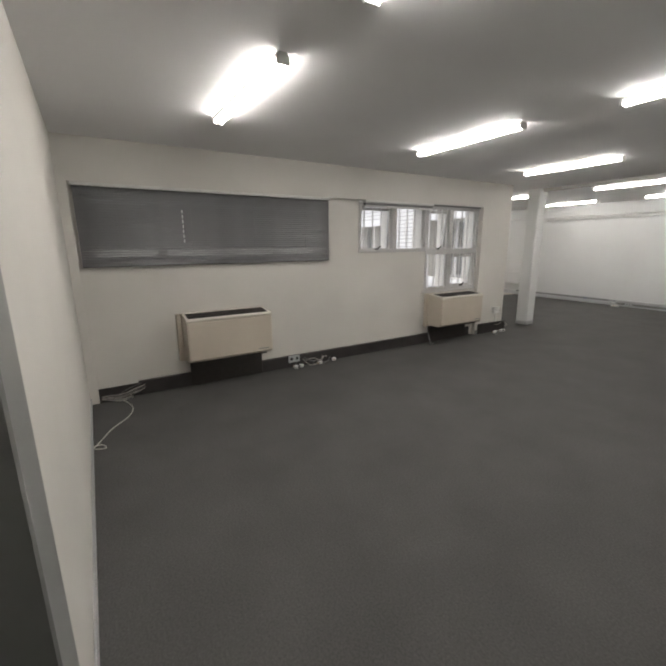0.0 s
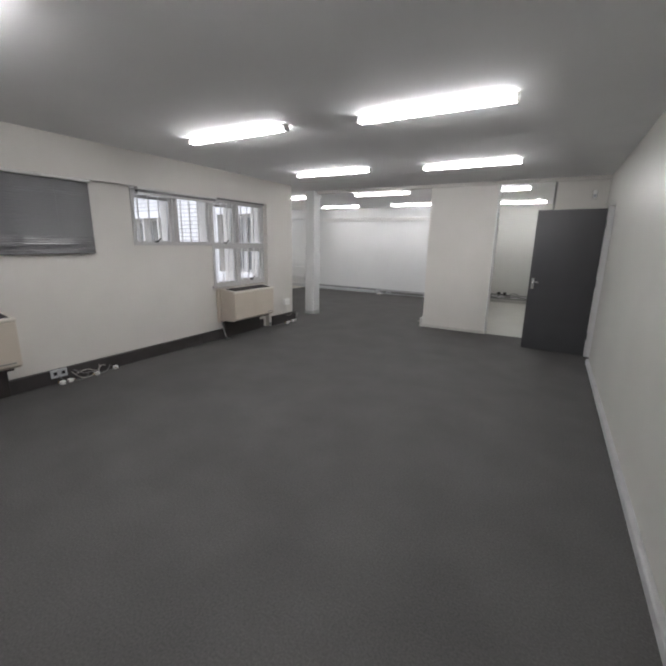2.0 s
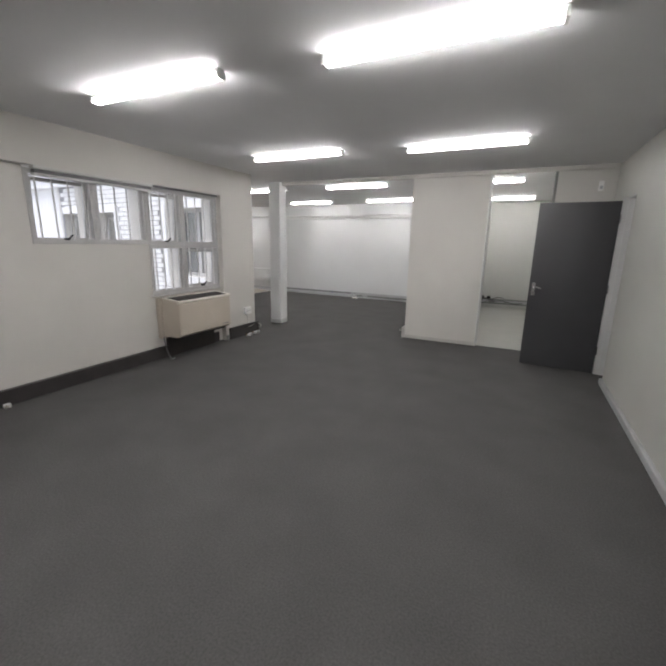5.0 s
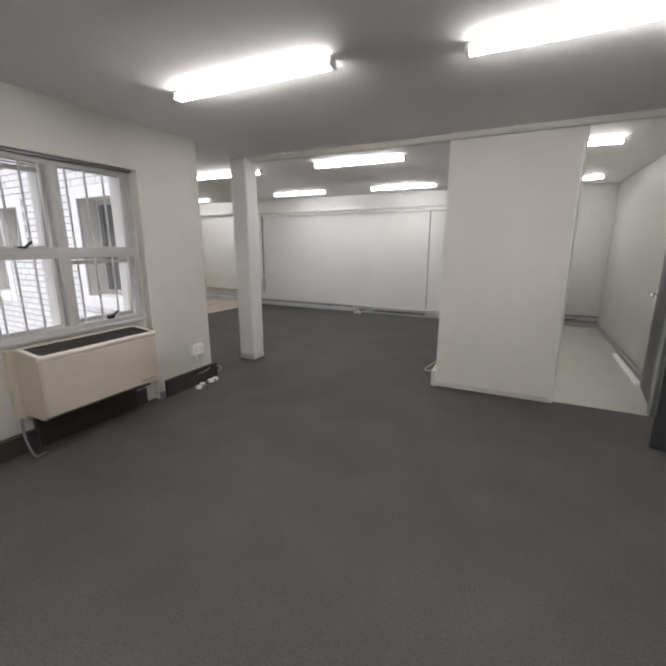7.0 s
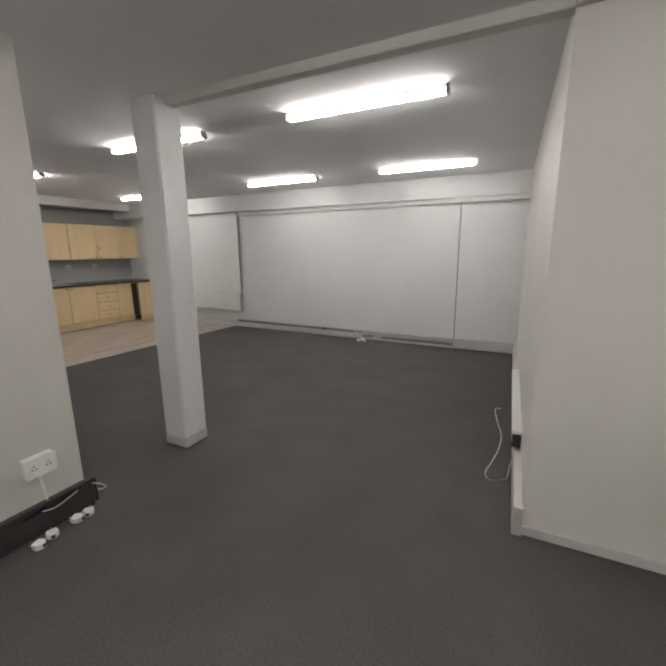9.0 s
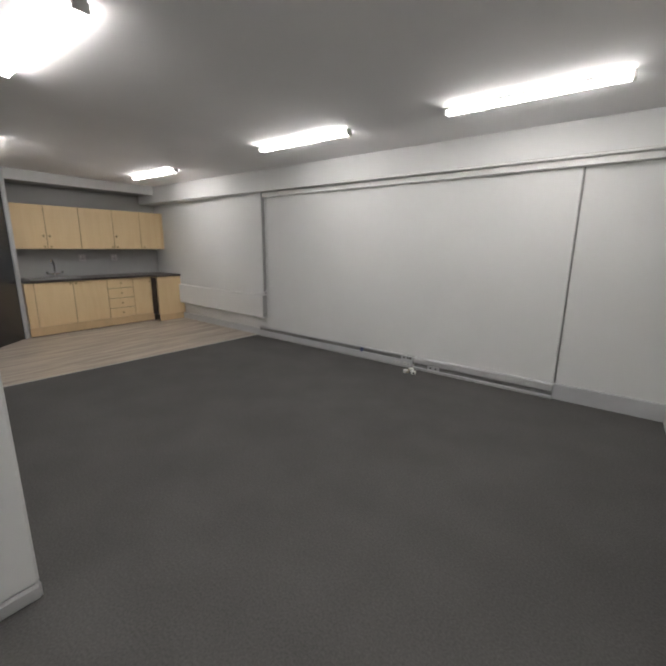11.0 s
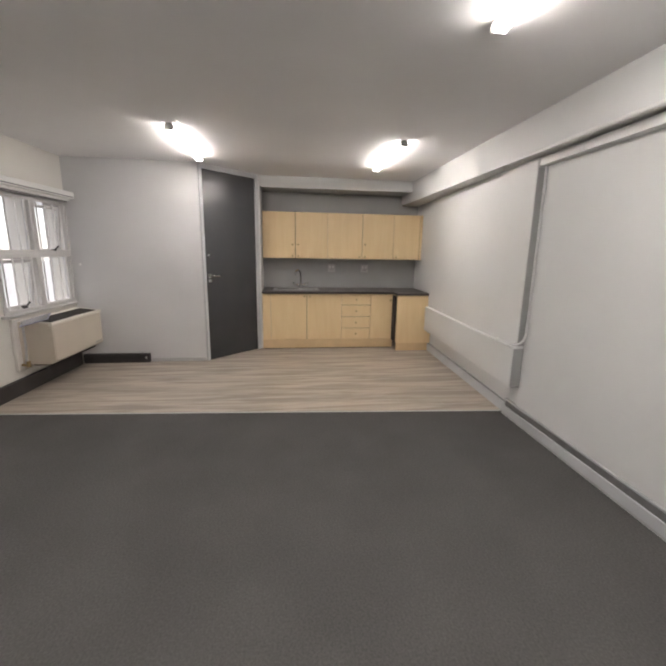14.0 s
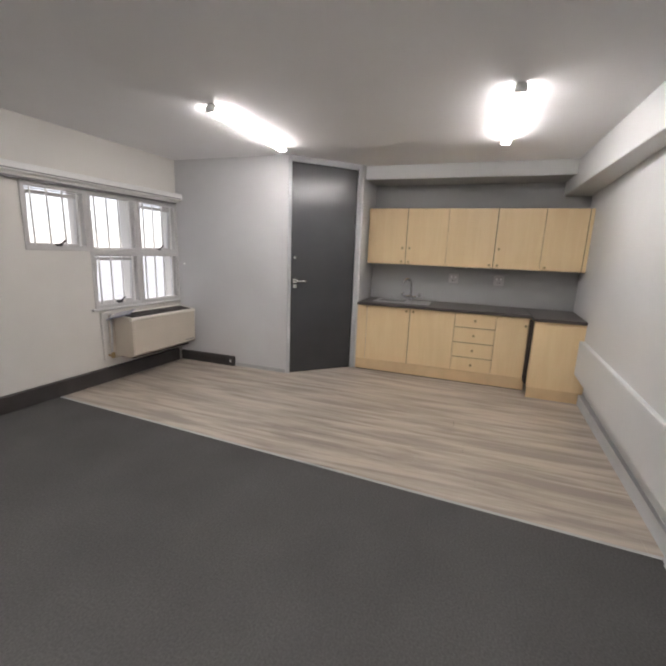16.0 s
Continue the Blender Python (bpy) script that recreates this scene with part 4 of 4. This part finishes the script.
# ---------- square pillar ----------
pl = base("pillar", pose(0.036, 7.03, 0), "slim white painted square pillar with grey base", "pillar")
part("shaft", boxes((-0.116, -0.116, 0.075, 0.116, 0.116, CEIL), bevel=0.014), M_FAR, pl)
part("base_trim", boxes((-0.119, -0.119, 0.0, 0.119, 0.119, 0.075), bevel=0.012), M_LIGHTGREY, pl, "grey skirting round the foot")

# ---------- kitchen units ----------
KF = -5.46       # front of the base units
KB = -6.15


def knob(parent, x, y, z):
    bm = B()
    rod(bm, (x, y, z), (x + 0.018, y, z), 0.006, 8)
    rod(bm, (x + 0.016, y, z), (x + 0.032, y, z), 0.015, 12, 0.012)
    part("knob", bm, M_BRASS, parent, "small dull brass knob")


def key_lock(parent, x, y, z):
    bm = B()
    rod(bm, (x, y, z), (x + 0.010, y, z), 0.014, 12)
    box(bm, x + 0.010, y - 0.003, z - 0.022, x + 0.034, y + 0.003, z + 0.008)
    part("lock", bm, M_BRASS, parent, "small brass cam lock with key")


def cabinet(y0, y1, z0, z1, front, back, label, doors, name="kitchen_cabinet", group="kitchen units"):
    """doors: (y0, y1, z0, z1, knob y or None, knob z, lock z or None)"""
    c = base(name, pose(0, y0, 0), label, "kitchen cabinet", group)
    part("carcass", boxes((back + 0.002, 0.001, z0, front - 0.020, y1 - y0 - 0.001, z1)), M_CAB, c)
    # near-black sheet behind the doors paints the shade in their gaps
    part("door_gap", boxes((front - 0.020, 0.003, z0 + 0.002, front - 0.017, y1 - y0 - 0.003, z1 - 0.002)), M_CABEDGE, c, "dark sheet painting the shade behind the doors")
    for a, b_, u, v, ky, kz, lz in doors:
        d = part("drawer_front" if kz and v - u < 0.3 else "door", boxes((front - 0.017, a - y0 + 0.004, u + 0.004, front, b_ - y0 - 0.004, v - 0.004), bevel=0.0015), M_CAB, c)
        if ky is not None:
            knob(d, front, ky - y0, kz)
        if lz:
            key_lock(d, front, ky - y0, lz)
    return c


UF = -5.81
cabinet(8.69, 9.71, 1.385, 2.095, UF, KB, "pale maple wall cabinet with two doors", [(8.69, 9.20, 1.385, 2.095, 9.155, 1.425, 1.60), (9.20, 9.71, 1.385, 2.095, 9.245, 1.425, 1.60)])
cabinet(9.71, 10.78, 1.385, 2.095, UF, KB, "pale maple wall cabinet with two doors and a key", [(9.71, 10.27, 1.385, 2.095, 10.225, 1.425, None), (10.27, 10.78, 1.385, 2.095, 10.315, 1.425, 1.62)])
cabinet(10.78, 11.275, 1.385, 2.095, UF, KB, "narrow pale maple wall cabinet in the corner", [(10.78, 11.215, 1.385, 2.095, 10.83, 1.425, None), (11.215, 11.275, 1.385, 2.095, None, None, None)])
KT = 0.865
fl = base("filler_panel", pose(0, 8.69, 0), "narrow maple filler strip beside the sink cabinet", "filler panel")
part("strip", boxes((KF - 0.017, 0.002, 0.15, KF, 0.125, KT), bevel=0.0015), M_CAB, fl)
cabinet(8.817, 9.907, 0.15, KT, KF, KB, "pale maple sink cabinet with two doors", [(8.817, 9.366, 0.15, KT, 9.325, 0.825, None), (9.366, 9.907, 0.15, KT, 9.41, 0.825, None)])
cabinet(9.907, 10.365, 0.15, KT, KF, KB, "pale maple drawer unit with four drawers",
        [(9.907, 10.365, z0, z1, 10.136, (z0 + z1) / 2, None) for z0, z1 in ((0.15, 0.325), (0.325, 0.505), (0.505, 0.69), (0.69, KT))], "drawer_unit")
cabinet(10.365, 10.715, 0.15, KT, KF, KB, "narrow pale maple cabinet with one locked door", [(10.365, 10.715, 0.15, KT, 10.68, 0.77, None)])
RU = -5.25
ru = base("kitchen_cabinet", pose(0, 10.735, 0), "pale maple end unit standing proud of the others", "kitchen cabinet", "kitchen units")
part("carcass", boxes((KB + 0.1, 0.02, 0.13, RU - 0.018, 0.49, KT)), M_CAB, ru)
part("front_panel", boxes((RU - 0.018, 0.0, 0.125, RU, 0.55, 0.835), bevel=0.0015), M_CAB, ru)
part("plinth", boxes((RU - 0.03, 0.01, 0.0, RU - 0.012, 0.55, 0.124), bevel=0.002), M_CABDARK, ru, "darker maple plinth")
# solid dark block fills the open gap and paints its shade
part("side_gap", boxes((KF + 0.002, -0.018, 0.14, RU - 0.05, 0.0, 0.85)), M_CABEDGE, ru, "dark block painting the shade of the gap beside the unit")
part("top_rail", boxes((RU - 0.02, 0.0, 0.84, RU + 0.003, 0.495, KT)), M_CABDARK, ru, "darker maple edge under the worktop")
kp = base("plinth_panel", pose(0, 8.69, 0), "maple plinth with a chipped lower edge", "plinth")
part("board", boxes((KF - 0.030, 0.0, 0.012, KF - 0.013, 2.05, 0.148), bevel=0.002), M_CABDARK, kp)
part("shadow_strip", boxes((KF - 0.034, 0.02, 0.0, KF - 0.018, 2.04, 0.012)), M_CABEDGE, kp, "dark damaged lower edge")
wt = base("worktop", pose(0, 8.69, KT), "dark speckled laminate worktop", "worktop")
part("main_slab", boxes((KB, 0.0, 0.0, KF + 0.035, 2.03, 0.035), bevel=0.006), M_TOP, wt)
part("end_slab", boxes((KB, 2.032, 0.0, RU + 0.02, 2.585, 0.035), bevel=0.006), M_TOP, wt)
# sink with drainer
sk = base("sink", pose(KB, 8.85, KT + 0.035), "stainless steel sink with drainer set in the worktop", "sink")
bm = B()
Y0, Y1, X0, X1 = 0.0, 0.72, 0.14, 0.54
prism(bm, [(X0, Y0), (X1, Y0), (X1, Y1), (X0, Y1)], "z", 0.0, 0.005)
part("rim", bm, M_STEEL, sk)
# no bowl is cut: a grey plate on the rim paints its shade
part("bowl_floor", boxes((X0 + 0.05, 0.06, 0.005, X1 - 0.05, 0.40, 0.007)), M_GREYFRAME, sk, "flat grey plate painting the shade of the sink bowl")
part("bowl_edge", boxes((X0 + 0.035, 0.045, 0.004, X0 + 0.05, 0.415, 0.011), (X1 - 0.05, 0.045, 0.004, X1 - 0.035, 0.415, 0.011), (X0 + 0.05, 0.045, 0.004, X1 - 0.05, 0.06, 0.011), (X0 + 0.05, 0.40, 0.004, X1 - 0.05, 0.415, 0.011)), M_STEEL, sk)
for k in range(6):
    part("drainer_rib", boxes((X0 + 0.07 + k * 0.050, 0.46, 0.004, X0 + 0.085 + k * 0.050, 0.68, 0.010), bevel=0.002), M_STEEL, sk)
tp = base("tap", pose(KB + 0.19, 9.29, KT + 0.04) @ Matrix.Scale(1.2, 4), "chrome mixer tap with a high curved spout", "tap")
bm = B()
rod(bm, (0, 0, 0), (0, 0, 0.05), 0.024, 14)
box(bm, -0.015, -0.06, 0.03, 0.015, 0.06, 0.055, bevel=0.006)
part("body", bm, M_CHROME, tp)
bm = B()
tube(bm, [(0, 0, 0.05), (0, 0, 0.16), (0.02, -0.012, 0.225), (0.07, -0.045, 0.245), (0.115, -0.07, 0.215), (0.12, -0.075, 0.185)], 0.0125, 10)
part("spout", bm, M_CHROME, tp)
for s in (-1, 1):
    bm = B()
    rod(bm, (0, s * 0.06, 0.042), (0.0, s * 0.085, 0.06), 0.010, 8)
    rod(bm, (0.0, s * 0.085, 0.05), (0.0, s * 0.095, 0.085), 0.012, 8, 0.016)
    part("tap_handle", bm, M_CHROME, tp)
for y in (9.815, 10.38):
    o = base("wall_socket", pose(KB, y, 1.225), "white square socket on the grey splashback", "socket", "splashback sockets")
    part("plate", boxes((0, -0.062, -0.062, 0.012, 0.062, 0.062), bevel=0.004), M_WINDOW, o)
    for dy in (-0.025, 0.025):
        part("switch", boxes((0.012, dy - 0.01, 0.01, 0.017, dy + 0.01, 0.035), bevel=0.002), M_PLASTIC, o)
    part("socket_holes", boxes((0.012, -0.015, -0.035, 0.0135, -0.008, -0.02), (0.012, 0.008, -0.035, 0.0135, 0.015, -0.02)), M_BLACK, o)

# small white button on the window reveal
bm = B()
rod(bm, (-4.86, 6.47, 1.29), (-4.852, 6.47, 1.29), 0.012, 10)
solid("wall_button", bm, M_PLASTIC, "tiny white button on the grey wall", "button")

# ---------- side room details ----------
st = base("skirting_trunking", pose(2.58, 11.32, 0), "grey two-channel trunking with loose cables in the side room", "skirting trunking")
part("upper_lid", boxes((0.0, -0.05, 0.20, 2.09, 0.0, 0.235), bevel=0.004), M_GREYFRAME, st)
part("lower_lid", boxes((0.0, -0.05, 0.10, 2.09, 0.0, 0.135), bevel=0.004), M_GREYFRAME, st)
part("back_plate", boxes((0.0, -0.012, 0.135, 2.05, 0.0, 0.20)), M_LIGHTGREY, st)
part("socket_block", boxes((0.98, -0.07, 0.12, 1.12, -0.05, 0.215), bevel=0.004), M_GREYCABLE, st)
bm = B()
tube(bm, [(0.6, -0.06, 0.2), (0.8, -0.08, 0.1), (0.95, -0.07, 0.17), (1.15, -0.09, 0.11), (1.4, -0.06, 0.16)], 0.012, 6)
part("cable", bm, M_GREYCABLE, st)
for x in (0.78, 0.93):
    part("loose_socket", boxes((x, -0.075, 0.225, x + 0.085, -0.045, 0.295), bevel=0.006), M_BLACK, st, "loose black outlet above the channel")
for x0, x1, z, dz in ((0.45, 0.80, 0.245, 0.03), (0.55, 1.02, 0.19, -0.05), (0.86, 1.32, 0.25, -0.04), (1.05, 1.75, 0.16, 0.03)):
    bm = B()
    tube(bm, [(x0, -0.055, z), (x0 + (x1 - x0) * 0.35, -0.085, z + dz), (x0 + (x1 - x0) * 0.7, -0.075, z - dz * 0.6), (x1, -0.055, z)], 0.008, 6)
    part("cable", bm, M_BLACK, st, "loose black cable")
sl = base("skirting_trunking", pose(4.68, 7.4, 0), "grey skirting trunking along the side room wall", "skirting trunking")
part("channel", boxes((-0.05, 0.0, 0.06, 0.0, 3.9, 0.10), bevel=0.004), M_GREYFRAME, sl)
part("lid", boxes((-0.05, 0.0, 0.0, 0.0, 3.98, 0.02), bevel=0.004), M_SKIRT, sl)
ll = base("plastic_strip", pose(4.545, 7.95, 0.004, 0, 0, -1), "long white plastic strip lying on the side room floor", "plastic strip")
part("strip", boxes((0.0, 0.0, 0.0, 0.06, 1.35, 0.03), bevel=0.004), M_PLASTIC, ll)

# ---------- courtyard outside ----------
solid("ground", boxes((-60, -60, -0.62, 60, 60, -0.5)), M_GROUND, "pale concrete paving of the courtyard", "ground", "structure")
# unseen outer shell above and around the rooms, added so that no light leaks in
solid("roof_slab", boxes((-0.35, -2.9, CEIL + 0.15, 7.3, 5.95, CEIL + 0.45), (-6.6, 5.95, CEIL + 0.15, 7.3, 11.8, CEIL + 0.45)), M_RENDER, "unseen roof slab that keeps daylight out", "roof", "structure")
solid("wall_outer", boxes((-6.5, 6.1, -0.5, -6.3, 11.7, CEIL + 0.15), (-6.5, 11.5, -0.5, 7.2, 11.7, CEIL + 0.15), (-6.3, 6.12, -0.5, -5.0, 6.19, CEIL + 0.15)), M_RENDER, "unseen outer wall that keeps daylight out", "wall", "structure")

# ---------- painted brick skin outside the kitchenette wall ----------
brick_me = mesh_of("brick", boxes((-0.119, -0.012, -0.037, 0.119, 0.0, 0.037), bevel=0.004), M_BRICK)
skin = new("brick_skin", mesh_of("brick_skin", boxes((-5.0, -0.308, -0.5, -4.93, -0.302, 2.9), (-4.93, -0.308, -0.5, -3.74, -0.302, 0.82), (-3.74, -0.308, -0.5, -1.66, -0.302, 1.43), (-1.66, -0.308, -0.5, -0.66, -0.302, 0.9),
    (-0.66, -0.308, -0.5, -0.362, -0.302, 2.9), (-3.14, -0.308, 1.43, -1.66, -0.302, 2.06), (-4.93, -0.308, 2.06, -0.66, -0.302, 2.9)), M_MORTAR))
skin.matrix_basis = W2R
tagged(skin, "white painted brick outer face of the wall", "brick wall", "", "structure")
part("window_surround", boxes((-1.80, -0.330, 0.76, -1.66, -0.309, 2.20), (-0.66, -0.330, 0.76, -0.52, -0.309, 2.20), (-1.66, -0.330, 2.06, -0.66, -0.309, 2.20), (-1.66, -0.345, 0.76, -0.66, -0.309, 0.90), bevel=0.004), M_RENDER, skin, "smooth white plaster surround")
part("window_surround", boxes((-3.14, -0.330, 1.29, -3.0, -0.309, 2.17), (-3.74, -0.330, 1.29, -3.14, -0.309, 1.43), (-3.74, -0.330, 0.68, -3.60, -0.309, 1.29), (-4.93, -0.345, 0.68, -3.74, -0.309, 0.82), (-4.93, -0.330, 2.03, -3.14, -0.309, 2.17), bevel=0.004), M_RENDER, skin, "smooth white plaster surround")
rest = B()
for row in range(30):
    z = 0.06 + row * 0.084
    for k in range(19):
        x = -4.83 + k * 0.248 + (0.124 if row % 2 else 0.0)
        inside = (x - 0.12 < -3.72 and 0.76 < z < 2.10) or (-3.76 < x + 0.12 and x - 0.12 < -3.12 and 1.38 < z < 2.10) or (-1.79 < x < -0.53 and 0.86 < z < 2.1)
        if inside or x > -0.47:
            continue
        if len(skin.children) < 300:
            b_ = new("brick", brick_me)
            b_.parent = skin
            b_.location = (x, -0.308, z)
        else:
            box(rest, x - 0.119, -0.320, z - 0.037, x + 0.119, -0.308, z + 0.037)
more = part("upper_brickwork", rest, M_BRICK, skin)
tagged(more, kind="stuff")

# ---------- vinyl planks ----------
PW, PL = 0.152, 1.22
rows_n = 22
for r in range(rows_n):
    x1 = -2.89 - r * PW
    off = (r * 0.437) % PL
    y = 6.2 - off
    while y < 11.3:
        ya, yb = max(y, 6.2), min(y + PL, 11.27)
        # the border with the carpet runs slightly askew
        xa = x1
        if yb - ya > 0.05 and xa - PW > -6.2:
            n = 1
            if xa > -3.20:
                n = 4
            for q in range(n):
                a2, b2 = ya + (yb - ya) * q / n, ya + (yb - ya) * (q + 1) / n
                lim0, lim1 = -3.197 + (a2 - 6.2) * 0.0584, -3.197 + (b2 - 6.2) * 0.0584
                hi0, hi1 = min(xa - 0.001, lim0), min(xa - 0.001, lim1)
                lo = xa - PW + 0.001
                if hi0 - lo < 0.01 or hi1 - lo < 0.01:
                    continue
                bm = B()
                g = 0.001
                prism(bm, [(lo, a2 + (g if q == 0 else 0)), (hi0, a2 + (g if q == 0 else 0)), (hi1, b2 - (g if q == n - 1 else 0)), (lo, b2 - (g if q == n - 1 else 0))], "z", -0.008, 0.001)
                ob = new("plank", mesh_of("plank", bm, M_PLANK))
                ob.parent = vinyl_floor
        y += PL
